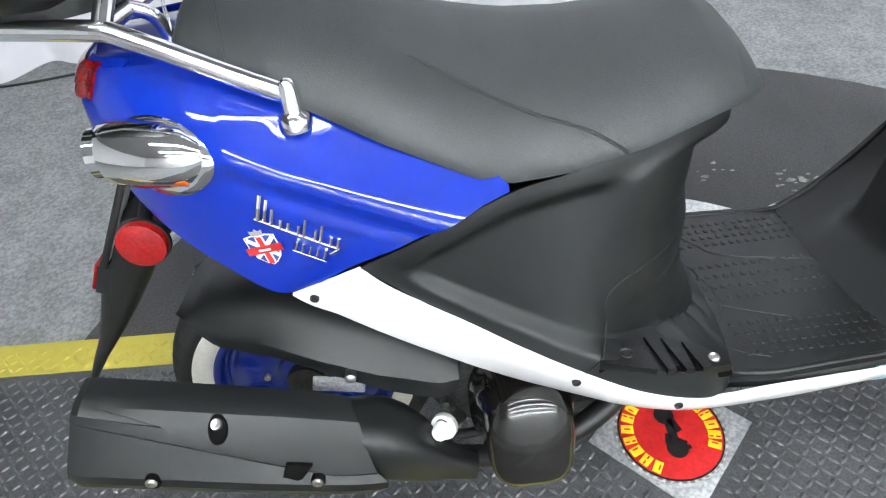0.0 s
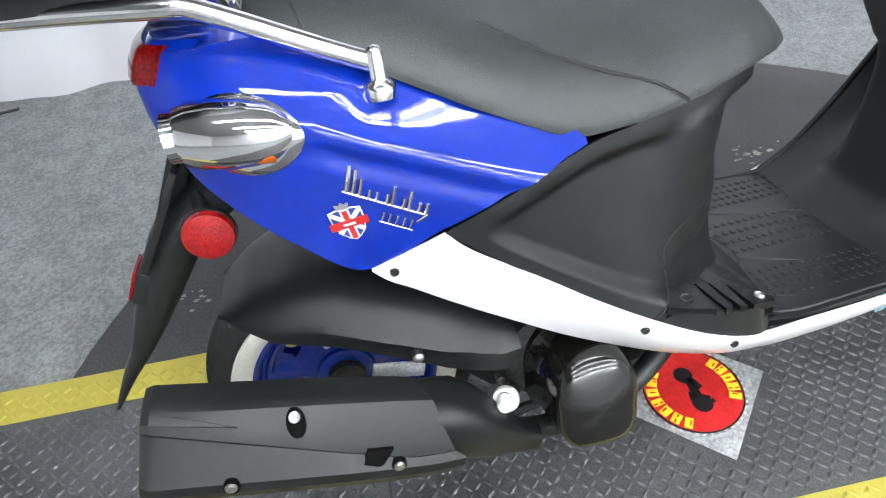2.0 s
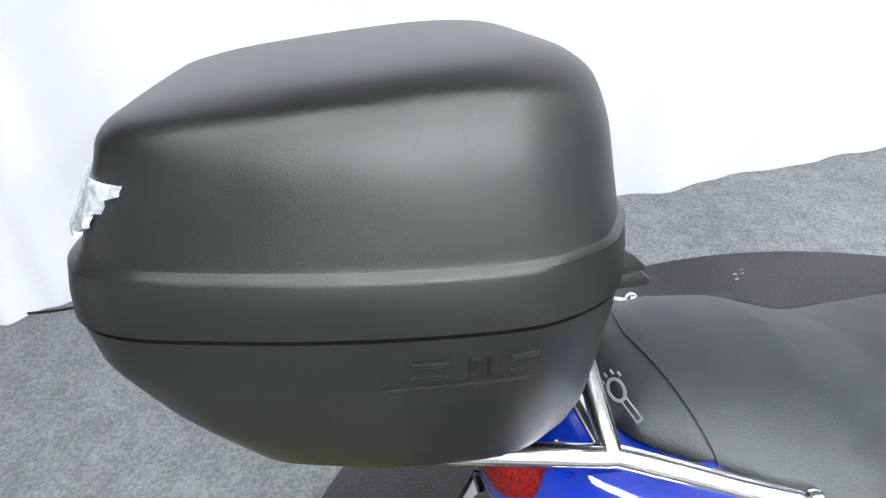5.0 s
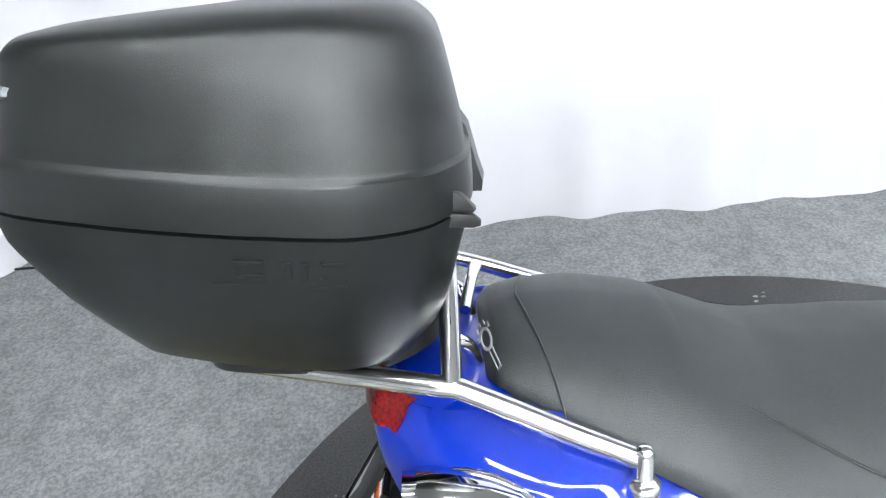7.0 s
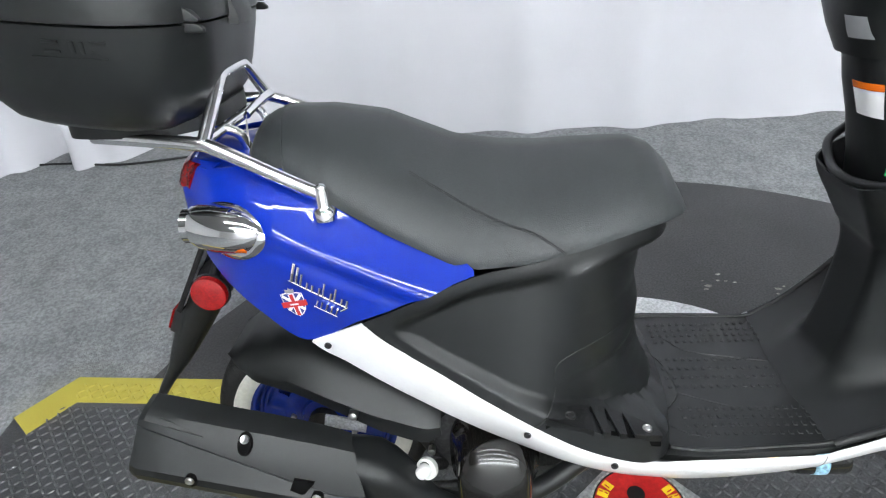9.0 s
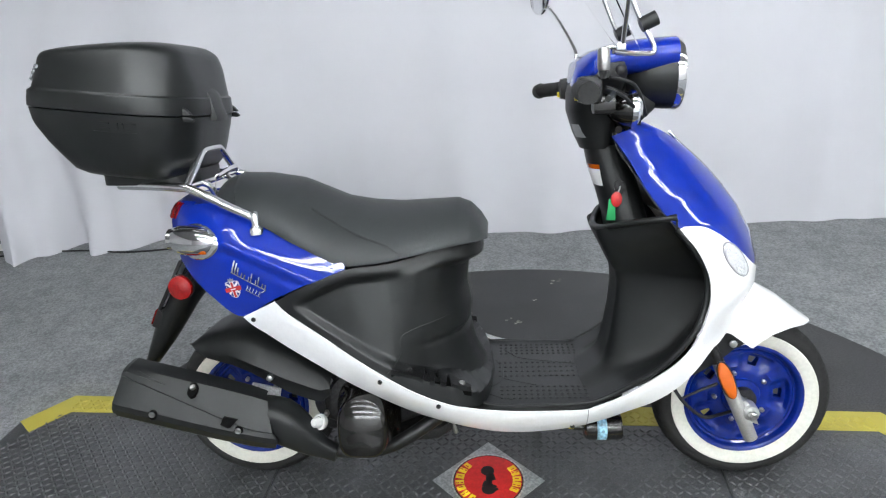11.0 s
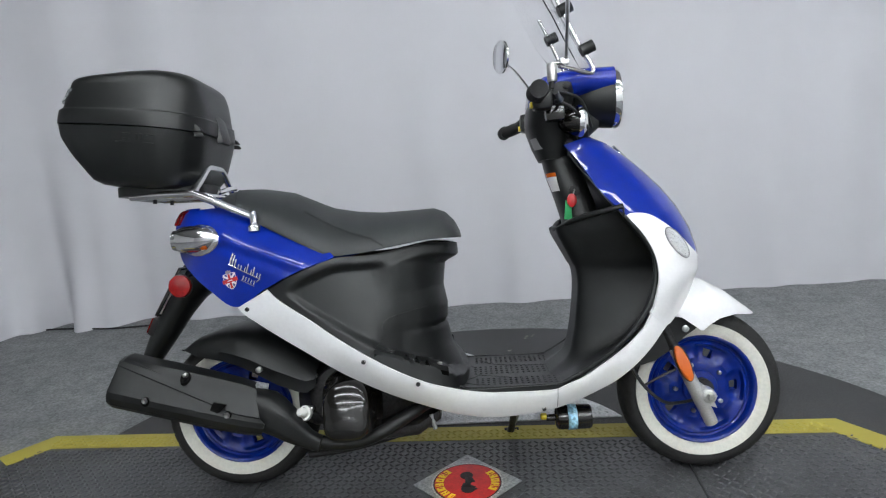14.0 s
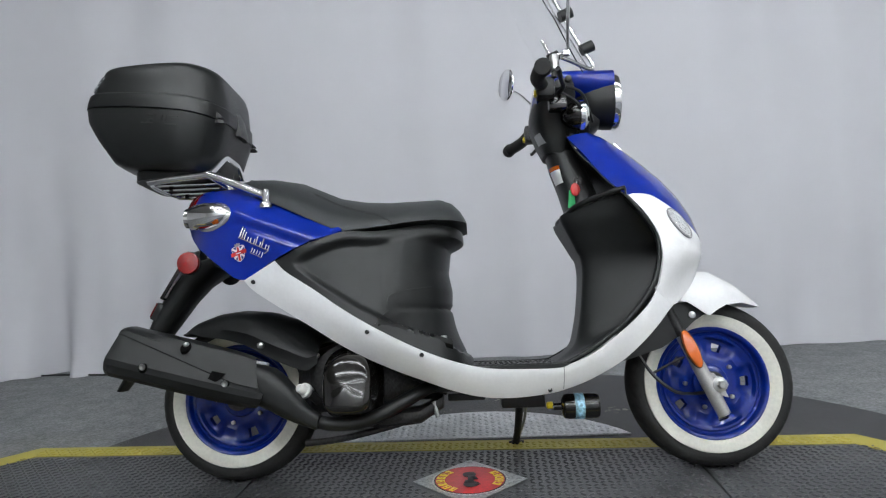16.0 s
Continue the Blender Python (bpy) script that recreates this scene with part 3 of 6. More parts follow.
COLUMN = [(0.28, 0.855, 0.1), (0.325, 0.913, 0.1), (0.376, 0.932, 0.1), (0.434, 0.943, 0.1), (0.521, 0.953, 0.1), (0.566, 0.949, 0.105), (0.58, 0.941, 0.112), (0.604, 0.93, 0.122), (0.64, 0.912, 0.135), (0.668, 0.9, 0.142), (0.72, 0.892, 0.142)]


def fine(table, col):
    return [(p.x, p.y) for p in curve_pts([(r[0], r[col], 0) for r in table], 80)]


EX, EW, CX, CW = fine(EDGE, 1), fine(EDGE, 2), fine(COLUMN, 1), fine(COLUMN, 2)
rows = []
for i in range(44):
    row = []
    for k in range(57):
        q = abs(-1 + k / 28)
        z = 0.285 + (0.383 + 0.052 * step(0.15, 1.0, q)) * i / 43      # the rim of the pocket rises towards the edges
        xe, we, xc, wc = lerp_at(EX, z), lerp_at(EW, z), lerp_at(CX, z), lerp_at(CW, z)
        y = we * (-1 + k / 28)
        f = 1 - step(wc * 0.5, wc * 1.25, abs(y))
        dish = 0.034 * math.sin(math.pi * min(1, max(0, (abs(y) - wc * 0.8) / max(0.01, we - wc * 0.8)))) * step(0.3, 0.4, z) * (1 - 0.75 * step(0.555, 0.59, z))
        row.append((xe + (xc - xe) * f + dish, y, z))
    rows.append(row)
for s in (-1, 1):
    part("shield_bead", tube([(lerp_at(EX, z) - 0.003, s * (lerp_at(EW, z) - 0.002), z) for z in (0.29, 0.32, 0.36, 0.4, 0.44, 0.48, 0.52, 0.56, 0.6, 0.64, 0.68, 0.698)], 0.0065, 10, 60), PLASTIC, scooter)
SHIELD_ROWS = [list(r) for r in rows]
part("inner_leg_shield", shell(loft(rows, False, False), 0.004), PLASTIC, scooter, "matt black inner leg shield with storage pocket")


def on_shield(y, z, lift=0.001):
    """Point just proud of the inner leg shield."""
    best = min((q for r in SHIELD_ROWS for q in r), key=lambda q: (q[1] - y) ** 2 + (q[2] - z) ** 2)
    return (best[0] - lift, best[1], best[2])


part("floor_joint", tube([on_shield(y, z) for y, z in ((-0.12, 0.293), (-0.06, 0.296), (0.02, 0.3))], 0.0011, 6, 16), BLACKPRINT, scooter)
patch = [[on_shield(-0.035 + 0.07 * k / 5, 0.607 + 0.046 * j / 5) for k in range(6)] for j in range(6)]
part("pocket_sticker", shell(loft(patch, False, False), 0.0005), GREYPRINT, scooter, "grey printed sticker under the pocket rim")


# front shield
NOSE = [(0.39, 1.17), (0.45, 1.225), (0.5, 1.255), (0.55, 1.275), (0.6, 1.278), (0.66, 1.262), (0.72, 1.232), (0.77, 1.196), (0.82, 1.149), (0.86, 1.107), (0.9, 1.055), (0.92, 1.01)]
REAR = [(0.39, 1.03), (0.448, 1.078), (0.53, 1.112), (0.6, 1.112), (0.658, 1.078), (0.7, 1.045), (0.75, 1.005), (0.8, 0.975), (0.86, 0.935), (0.92, 0.92)]
BREADTH = [(0.39, 0.235), (0.5, 0.218), (0.6, 0.205), (0.7, 0.195), (0.76, 0.165), (0.82, 0.13), (0.88, 0.1), (0.92, 0.085)]


def front(x, z):
    xe, xn, we = lerp_at(REAR, z), lerp_at(NOSE, z), lerp_at(BREADTH, z)
    f = min(1, max(0, (x - xe) / (xn - xe)))
    return max(0.0, we * (1 - f ** 2.2) ** 0.6)


def front_low(x, z):
    """The front shield, eased into the body sides where the two white trims meet."""
    k = step(0.43, 0.56, z)
    return front(x, z) if k >= 1 else front(x, z) * k + max(flank(x, z), 0.02) * (1 - k)


for s in (-1, 1):
    part("front_panel", strip([(0.925, 0.893), (0.96, 0.84), (1.0, 0.765), (1.048, 0.705), (1.075, 0.70)], [(1.005, 0.919), (1.106, 0.86), (1.194, 0.772), (1.254, 0.675), (1.277, 0.575)], 40, 24, front, s, 0, 0.004), BLUE, scooter, "glossy blue front shield")
    inner = [(1.05, 0.699), (1.086, 0.657), (1.114, 0.6), (1.119, 0.54), (1.106, 0.476), (1.096, 0.458), (1.12, 0.436), (1.14, 0.421)]
    outer = [(1.062, 0.704), (1.11, 0.699), (1.17, 0.66), (1.225, 0.608), (1.275, 0.562), (1.258, 0.52), (1.21, 0.468), (1.152, 0.422)]
    part("front_trim", strip(inner, outer, 60, 26, front_low, s, 0.0045, 0.006), WHITE, scooter, "glossy white front shield trim")

# seat
TOP = [(-0.014, 0.802), (-0.004, 0.822), (0.012, 0.83), (0.04, 0.836), (0.1, 0.833), (0.18, 0.818), (0.235, 0.793), (0.29, 0.768), (0.36, 0.754), (0.43, 0.748), (0.52, 0.75), (0.57, 0.752), (0.602, 0.739), (0.625, 0.714), (0.638, 0.687), (0.641, 0.672)]
BOT = [(0.0, 0.785), (0.05, 0.765), (0.122, 0.735), (0.214, 0.688), (0.29, 0.65), (0.33, 0.64), (0.387, 0.644), (0.435, 0.65), (0.5, 0.66), (0.55, 0.667), (0.6, 0.669), (0.641, 0.668)]
WID = [(-0.014, 0.08), (-0.004, 0.1), (0.012, 0.114), (0.04, 0.132), (0.1, 0.165), (0.2, 0.196), (0.3, 0.21), (0.4, 0.21), (0.48, 0.195), (0.55, 0.168), (0.6, 0.14), (0.63, 0.112), (0.641, 0.09)]
ROUND_Y, ROUND_Z = 1.22, 1.16             # how the saddle's sides slope out from its crown
rows = []
for i in range(96):
    x = -0.014 + 0.655 * (0.5 - 0.5 * math.cos(math.pi * i / 95))
    zt, zb, w = lerp_at(TOP, x), lerp_at(BOT, x), lerp_at(WID, x)
    row = []
    for k in range(49):
        a = math.pi * k / 48
        c, s_ = math.cos(a), math.sin(a)
        row.append((x, -w * math.copysign(abs(c) ** ROUND_Y, c), zb + (zt - zb) * abs(s_) ** ROUND_Z))
    rows.append(row)
bm = loft(rows, True, True)
SEAM_X = [(0.0, 0.19), (0.05, 0.192), (0.085, 0.2), (0.112, 0.214), (0.127, 0.235), (0.14, 0.281), (0.157, 0.322), (0.174, 0.363), (0.2, 0.443), (0.2065, 0.46)]
for f in bm.faces:
    c = f.calc_center_median()
    if c.x > lerp_at(SEAM_X, abs(c.y)):
        f.material_index = 1
part("seat", bm, [VINYL, VINYL2], scooter, "black vinyl saddle with a dipped, paler rider section")


# stitched seams and the paler rider section
for s in (-1, 1):
    line = []
    for x, y in [(0.235, 0.127), (0.281, 0.14), (0.322, 0.157), (0.363, 0.174), (0.41, 0.19), (0.443, 0.2), (0.452, 0.201)]:
        w, zt, zb = lerp_at(WID, x), lerp_at(TOP, x), lerp_at(BOT, x)
        f = min(1, (y / w)) ** (1 / ROUND_Y)
        line.append((x, s * y * 1.002, zb + (zt - zb) * (1 - f * f) ** (ROUND_Z / 2) + 0.0005))
    for up in (0.0, 0.0035):
        part("seam", tube([(a, b, c + up) for a, b, c in line], 0.0007, 8, 60), THREAD, scooter)
line = []
for k in range(21):
    a = math.pi * (0.02 + 0.96 * k / 20)
    x = 0.027 + 0.028 * abs(math.cos(a)) ** 1.5
    zt, zb, w = lerp_at(TOP, x), lerp_at(BOT, x), lerp_at(WID, x)
    c, s_ = math.cos(a), math.sin(a)
    line.append((x, -w * 1.005 * math.copysign(abs(c) ** ROUND_Y, c), zb + (zt - zb) * abs(s_) ** ROUND_Z + 0.0012))
part("piping", tube(line, 0.0012, 8, 60), VINYL, scooter, "black seat piping")
# plain printed badge on the rear of the saddle
badge = new("seat_badge")
badge.parent = scooter
badge.matrix_basis = look((-0.007, -0.08, 0.818), (-0.5, -0.31, 0.91)) @ pose(0, 0, 0, 0, 180, -60) @ Matrix.Scale(0.8, 4)
part("badge_ring", lathe([(0.011, 0), (0.015, 0), (0.015, 0.001), (0.011, 0.001)], 24, "Z", (0, 0.014, 0.002), closed=True), GREYPRINT, badge)
for x, y, wx, wy in ((-0.005, -0.014, 0.0022, 0.03), (0.005, -0.014, 0.0022, 0.03), (0, -0.0282, 0.0122, 0.0026)):
    part("badge_bar", box((wx, wy, 0.001), (x, y, 0.002), 0.0003), GREYPRINT, badge)
for k in range(5):
    part("badge_bar", box((0.003, 0.006, 0.001), (0.021 * math.cos(0.5 + 0.55 * k), 0.014 + 0.021 * math.sin(0.5 + 0.55 * k), 0.002)), GREYPRINT, badge)


# ---- wheels ----
def wheel(name, x):
    w = new(name)
    w.parent, w.location = scooter, (x, 0, TYRE_R)
    w["label"] = "black whitewall tyre on a blue pressed-steel rim"
    prof = [(0.172, -0.044), (0.18, -0.0475), (0.19, -0.049), (0.199, -0.0465), (0.206, -0.041), (0.2105, -0.035), (0.214, -0.026), (0.2165, -0.016), (0.2178, -0.006)]
    prof += [(r, -h) for r, h in reversed(prof)]
    seg, rings = 264, []
    for r, h in prof:
        row = []
        for k in range(seg):
            a = 2 * math.pi * k / seg
            u = (k * 44 / seg + 26 * abs(h) * (1 if h > 0 else -1)) % 1
            cut = 0.0035 if u < 0.24 and 0.007 < abs(h) < 0.043 and r > 0.2 else 0.0
            row.append(((r - cut) * math.cos(a), h, (r - cut) * math.sin(a)))
        rings.append(row)
    part("tyre", loft(rings, True, False), RUBBER, w, "black rubber tyre with slanted tread grooves", 35)
    for s in (-1, 1):
        part("whitewall", lathe([(0.140, s * 0.036), (0.145, s * 0.043), (0.158, s * 0.0475), (0.170, s * 0.0495), (0.1775, s * 0.0505), (0.179, s * 0.049), (0.179, s * 0.044), (0.16, s * 0.038)], 96, closed=True), WHITEWALL, w, "cream white sidewall ring")
        # pressed disc with five slots
        rr = [(0.148, 0.035), (0.148, 0.043), (0.1445, 0.0455), (0.140, 0.0445), (0.136, 0.04), (0.133, 0.028), (0.128, 0.025), (0.124, 0.028), (0.119, 0.027), (0.114, 0.014), (0.106, 0.010), (0.098, 0.010), (0.09, 0.011), (0.083, 0.014), (0.072, 0.022), (0.062, 0.024), (0.048, 0.024), (0.045, 0.030), (0.030, 0.034), (0.018, 0.034)]
        bm, seg = bmesh.new(), 120
        grid = []
        for r, h in rr:
            row = []
            for k in range(seg):
                a = 2 * math.pi * (k + 0.5) / seg
                lobe = 0.5 + 0.5 * math.cos(5 * a)
                hh = h + (0.012 * step(0.3, 0.9, 1 - lobe) if 0.08 < r < 0.116 else 0)
                row.append(bm.verts.new((r * math.cos(a), s * hh, r * math.sin(a))))
            grid.append(row)
        for i in range(len(rr) - 1):
            for k in range(seg):
                a = 2 * math.pi * (k + 1) / seg
                if 0.088 < rr[i][0] <= 0.107 and math.cos(5 * a) > 0.72:
                    continue
                bm.faces.new((grid[i][k], grid[i][(k + 1) % seg], grid[i + 1][(k + 1) % seg], grid[i + 1][k]))
        part("rim", shell(bm, 0.002), RIMBLUE, w, "blue painted steel rim with five slots")
        for k in range(5):
            a = 2 * math.pi * (k + 0.5) / 5
            part("wheel_bolt", lathe([(0.006, s * 0.02), (0.006, s * 0.031), (0.004, s * 0.033), (0.0005, s * 0.033)], 8, "Y", (0.066 * math.cos(a), 0, 0.066 * math.sin(a))), STEEL, w)
    part("hub", lathe([(0.03, -0.05), (0.03, 0.05)], 24), DARKMETAL, w)
    part("drum", lathe([(0.075, -0.008), (0.075, 0.008)], 32), DARKMETAL, w)
    return w


wheel("rear_wheel", 0.0)
wheel("front_wheel", WHEELBASE)
part("axle_nut", lathe([(0.013, -0.118), (0.013, -0.108), (0.009, -0.105), (0.009, -0.04)], 6, "Y", (WHEELBASE, 0, TYRE_R)), STEEL, scooter)


# ---- front fork, fender, reflectors ----
for s in (-1, 1):
    leg = part("fork_leg", tube([(1.183, s * 0.098, 0.345), (1.21, s * 0.1, 0.285), (1.245, s * 0.1, 0.205), (1.272, s * 0.098, 0.142)], [0.0145, 0.0175, 0.0178, 0.0165], 20, 14), ALLOY, scooter, "pale cast alloy fork leg")
    part("axle_lug", loft([[(1.238 + 0.045 * f, s * (0.085 + 0.026 * t), 0.25 - 0.065 * f + 0.02 * math.sin(math.pi * f) * u) for f, u in ((0, 1), (0.3, 1), (0.6, 1), (1, 1), (1, -1), (0.6, -1), (0.2, -1))] for t in (0, 1)]), ALLOY, leg)
    part("axle_boss", lathe([(0.0005, s * 0.122), (0.013, s * 0.122), (0.018, s * 0.119), (0.02, s * 0.11), (0.021, s * 0.085)], 24, "Y", (1.262, 0, 0.218)), ALLOY, leg)
    part("axle_cap", lathe([(0.0005, s * 0.136), (0.008, s * 0.136), (0.011, s * 0.133), (0.011, s * 0.124)], 6, "Y", (1.262, 0, 0.218)), STEEL, leg)
    part("fork_tube", tube([(1.186, s * 0.095, 0.34), (1.1, s * 0.085, 0.55)], 0.015, 14, 4, smooth=False), DARKMETAL, scooter)
    rows = []
    for k, d in ((0.9, 0), (1, 0.001), (1, 0.006), (0.88, 0.009)):
        rows.append([])
        for j in range(28):
            a = 2 * math.pi * j / 28
            u, v = 0.016 * math.cos(a) * k, 0.05 * math.sin(a) * k
            rows[-1].append((1.197 + 0.93 * u - 0.36 * v, s * (0.122 + d), 0.31 + 0.36 * u + 0.93 * v))
    amber = part("side_reflector", loft(rows), ORANGE, scooter, "amber oval side reflector")
    part("reflector_rim", tube([(1.197 + 0.93 * 0.0165 * math.cos(a) - 0.36 * 0.051 * math.sin(a), s * 0.124, 0.31 + 0.36 * 0.0165 * math.cos(a) + 0.93 * 0.051 * math.sin(a)) for a in (2 * math.pi * j / 24 for j in range(25))], 0.0022, 8, 60), PLASTIC, amber, "black rim")

FT = [(1.14, 0.46), (1.2, 0.5), (1.24, 0.519), (1.285, 0.517), (1.34, 0.486), (1.39, 0.446), (1.428, 0.417)]
FL = [(1.14, 0.44), (1.2, 0.428), (1.248, 0.391), (1.27, 0.405), (1.30, 0.419), (1.35, 0.424), (1.4, 0.416), (1.426, 0.412)]
FW = [(1.14, 0.115), (1.2, 0.125), (1.25, 0.128), (1.3, 0.112), (1.35, 0.085), (1.4, 0.045), (1.426, 0.012)]
rows = []
for i in range(40):
    x = 1.14 + 0.286 * i / 39
    zt, zl, w = lerp_at(FT, x), lerp_at(FL, x), lerp_at(FW, x)
    rows.append([(x, -w * math.cos(math.pi * k / 24), zl + (zt - zl) * math.sin(math.pi * k / 24) ** 0.75) for k in range(25)])
part("front_fender", shell(loft(rows, False, False), 0.004), WHITE, scooter, "glossy white front fender with a pointed tip")
for s in (-1, 1):
    inner = part("fender_bracket", slab([(1.03, 0.285), (1.1, 0.345), (1.167, 0.428), (1.203, 0.43), (1.258, 0.405), (1.215, 0.378), (1.176, 0.343), (1.13, 0.315)], 0.004, "Y", s * 0.102), PLASTIC, scooter, "matt black inner fender")
    part("screw", lathe([(0.009, 0), (0.009, s * 0.005), (0.006, s * 0.006), (0.0005, s * 0.006)], 12, "Y", (1.212, s * 0.106, 0.396)), STEEL, inner)
rows = []
for k in range(13):
    a = math.radians(95 + 58 * k / 12)
    rows.append([(1.27 + 0.25 * math.cos(a), y, 0.218 + 0.25 * math.sin(a)) for y in (-0.1, -0.05, 0, 0.05, 0.1)])
part("inner_fender", shell(loft(rows, False, False), 0.004), PLASTIC, scooter)
part("brake_cable", tube([(1.06, -0.09, 0.32), (1.1, -0.1, 0.25), (1.15, -0.105, 0.205), (1.2, -0.08, 0.195), (1.24, -0.06, 0.195)], 0.0045, 8, 30), PLASTIC, scooter)
part("brake_cable", tube([(1.1, -0.1, 0.25), (1.15, -0.1, 0.275), (1.185, -0.1, 0.29)], 0.0035, 8, 20), PLASTIC, scooter)

# ---- exhaust ----
SIL = [(-0.226, 0.355, 0.036, 0.034), (-0.2, 0.348, 0.04, 0.038), (0.0, 0.296, 0.04, 0.038), (0.07, 0.278, 0.042, 0.04), (0.11, 0.268, 0.047, 0.043), (0.135, 0.257, 0.05, 0.046), (0.16, 0.242, 0.047, 0.043), (0.185, 0.222, 0.04, 0.038), (0.212, 0.197, 0.027, 0.028), (0.235, 0.181, 0.02, 0.021), (0.26, 0.169, 0.0175, 0.018)]
SY = -0.207


def sil_ring(x, z, w, h, n=36):
    out = []
    for k in range(n):
        a = 2 * math.pi * k / n
        c, s_ = math.cos(a), math.sin(a)
        yy, zz = w * math.copysign(abs(c) ** 0.62, c), h * math.copysign(abs(s_) ** 0.62, s_)
        out.append((x + 0.28 * zz, SY + yy, z + zz))
    return out


silencer = part("silencer", loft([sil_ring(*q) for q in SIL]), SATIN, scooter, "matt black exhaust silencer")
# faceted heat shield over its outer side: (out, up) of the section, and where each line ends
FACETS = [(0.015, 0.062, 0.085), (-0.012, 0.061, 0.09), (-0.028, 0.057, 0.098), (-0.042, 0.044, 0.112), (-0.055, 0.022, 0.13), (-0.0545, 0.0185, 0.132), (-0.0735, -0.016, 0.146), (-0.0735, -0.03, 0.147), (-0.066, -0.047, 0.144), (-0.052, -0.058, 0.136), (-0.03, -0.0615, 0.128)]


def shield_point(f, k, lift=0.0):
    dy, dz, end = FACETS[k]
    if k in (3, 4, 5):                     # the crease runs down towards the front
        t = min(1.0, max(0.0, f / 0.85))
        y4, z4 = -0.044 - 0.022 * t, 0.044 - 0.05 * t
        dy, dz = (y4, z4) if k == 4 else (y4 + 0.001, z4 - 0.0035) if k == 5 else ((-0.028 + y4) / 2 - 0.003, (0.057 + z4) / 2 + 0.002)
    x = -0.237 + (end + 0.237) * f
    big = 1 - 0.05 * step(0.6, 1.0, f) - 0.07 * max(0.0, (f - 0.85) / 0.15) ** 2 - 0.06 * step(0.03, 0.0, f)
    return (x + 0.27 * dz, SY + dy * big - lift, 0.36 - 0.265 * (x + 0.234) + dz * big)


rows = [[shield_point(f, k) for k in range(len(FACETS))] for f in (0, 0.01, 0.03, 0.15, 0.3, 0.45, 0.6, 0.75, 0.8, 0.84, 0.88, 0.92, 0.95, 0.98, 1.0)]
shield = part("heat_shield", shell(loft(rows, False, False), 0.004), SATIN, silencer, "matt black faceted heat shield", 22)
ringc = [Vector(shield_point(0.004, k)) for k in range(len(FACETS))]
ringc += [Vector((ringc[-1].x, SY + 0.03, ringc[-1].z + 0.01)), Vector((ringc[0].x, SY + 0.035, ringc[0].z - 0.02))]
part("end_cap", loft([[p for p in ringc], [p + Vector((0.012, 0, -0.003)) for p in ringc]]), SATIN, silencer, "", 20)
part("pressed_line", tube([shield_point(f, 3, 0.0006) for f in (0.12, 0.3)] + [Vector(shield_point(0.1, 3, 0.0006)).lerp(Vector(shield_point(0.1, 2, 0.0006)), 0.8)], 0.0007, 6, 20, smooth=False), BLACKPRINT, silencer)


def facet_spot(x, z):
    """Out-most point of the shield beside x, z."""
    best = None
    for i in range(60):
        for k in range(len(FACETS) - 1):
            for t in (0, 0.25, 0.5, 0.75):
                p = Vector(shield_point(i / 59, k)).lerp(Vector(shield_point(i / 59, k + 1)), t)
                e = (p.x - x) ** 2 + (p.z - z) ** 2
                if best is None or e < best[0]:
                    best = (e, p)
    return best[1]


for bx, bz, big in ((-0.144, 0.324, 0.6), (-0.058, 0.366, 1.0), (0.051, 0.273, 0.6)):
    p = facet_spot(bx, bz)
    face = look(p, p + Vector((0, -1, 1.2 if big == 1 else -0.1)))
    oval = loft([[(0.0115 * big ** 0.3 * r * math.cos(a), 0.019 * big * r * math.sin(a) - 0.006 * big, d) for a in (2 * math.pi * k / 24 for k in range(24))] for r, d in ((1, 0.004), (1, -0.004), (0.92, -0.0045))])
    bolt = lathe([(0.0075, 0.002), (0.0075, -0.006), (0.0065, -0.008), (0.003, -0.0075), (0.0005, -0.006)], 14, "Z")
    for b_ in (oval, bolt):
        bmesh.ops.transform(b_, matrix=face, verts=b_.verts)
    # nothing is cut here: a near-black oval paints the recess's shade
    part("bolt_recess", oval, HOLESHADE, silencer, "near-black oval for the shade in a bolt recess")
    part("shield_bolt", bolt, STEEL, silencer)
p = facet_spot(0.03, 0.291)
# a near-black piece laid on the shield paints the slot's shade
part("slot", loft([[(p.x - 0.012, p.y - d, p.z + 0.012), (p.x + 0.02, p.y - d, p.z + 0.004), (p.x + 0.004, p.y - 0.006 - d, p.z - 0.012), (p.x - 0.026, p.y - 0.008 - d, p.z - 0.019)] for d in (-0.004, 0.0015)]), HOLESHADE, silencer)
part("tail_pipe", tube([(-0.22, -0.19, 0.32), (-0.252, -0.19, 0.315)], 0.018, 16, 3, smooth=False), DARKMETAL, silencer)
part("exhaust_pipe", tube([(0.225, -0.196, 0.183), (0.266, -0.19, 0.166), (0.31, -0.185, 0.16), (0.358, -0.18, 0.163), (0.41, -0.175, 0.18), (0.46, -0.16, 0.205), (0.53, -0.12, 0.24), (0.58, -0.06, 0.26)], 0.0175, 16, 44), SATIN, scooter, "matt black exhaust pipe")

# ---- engine and rear hugger ----
part("inner_tub", loft([[(x, y, z) for y, z in superring(w, h, 20, 4, 0, cz)] for x, w, h, cz in [(0.08, 0.1, 0.05, 0.6), (0.2, 0.15, 0.1, 0.54), (0.33, 0.17, 0.12, 0.49), (0.43, 0.16, 0.12, 0.45), (0.5, 0.12, 0.1, 0.43)]]), PLASTIC, scooter)
engine = new("engine")
engine.parent = scooter
engine["label"] = "dark engine with glossy black fan cover"
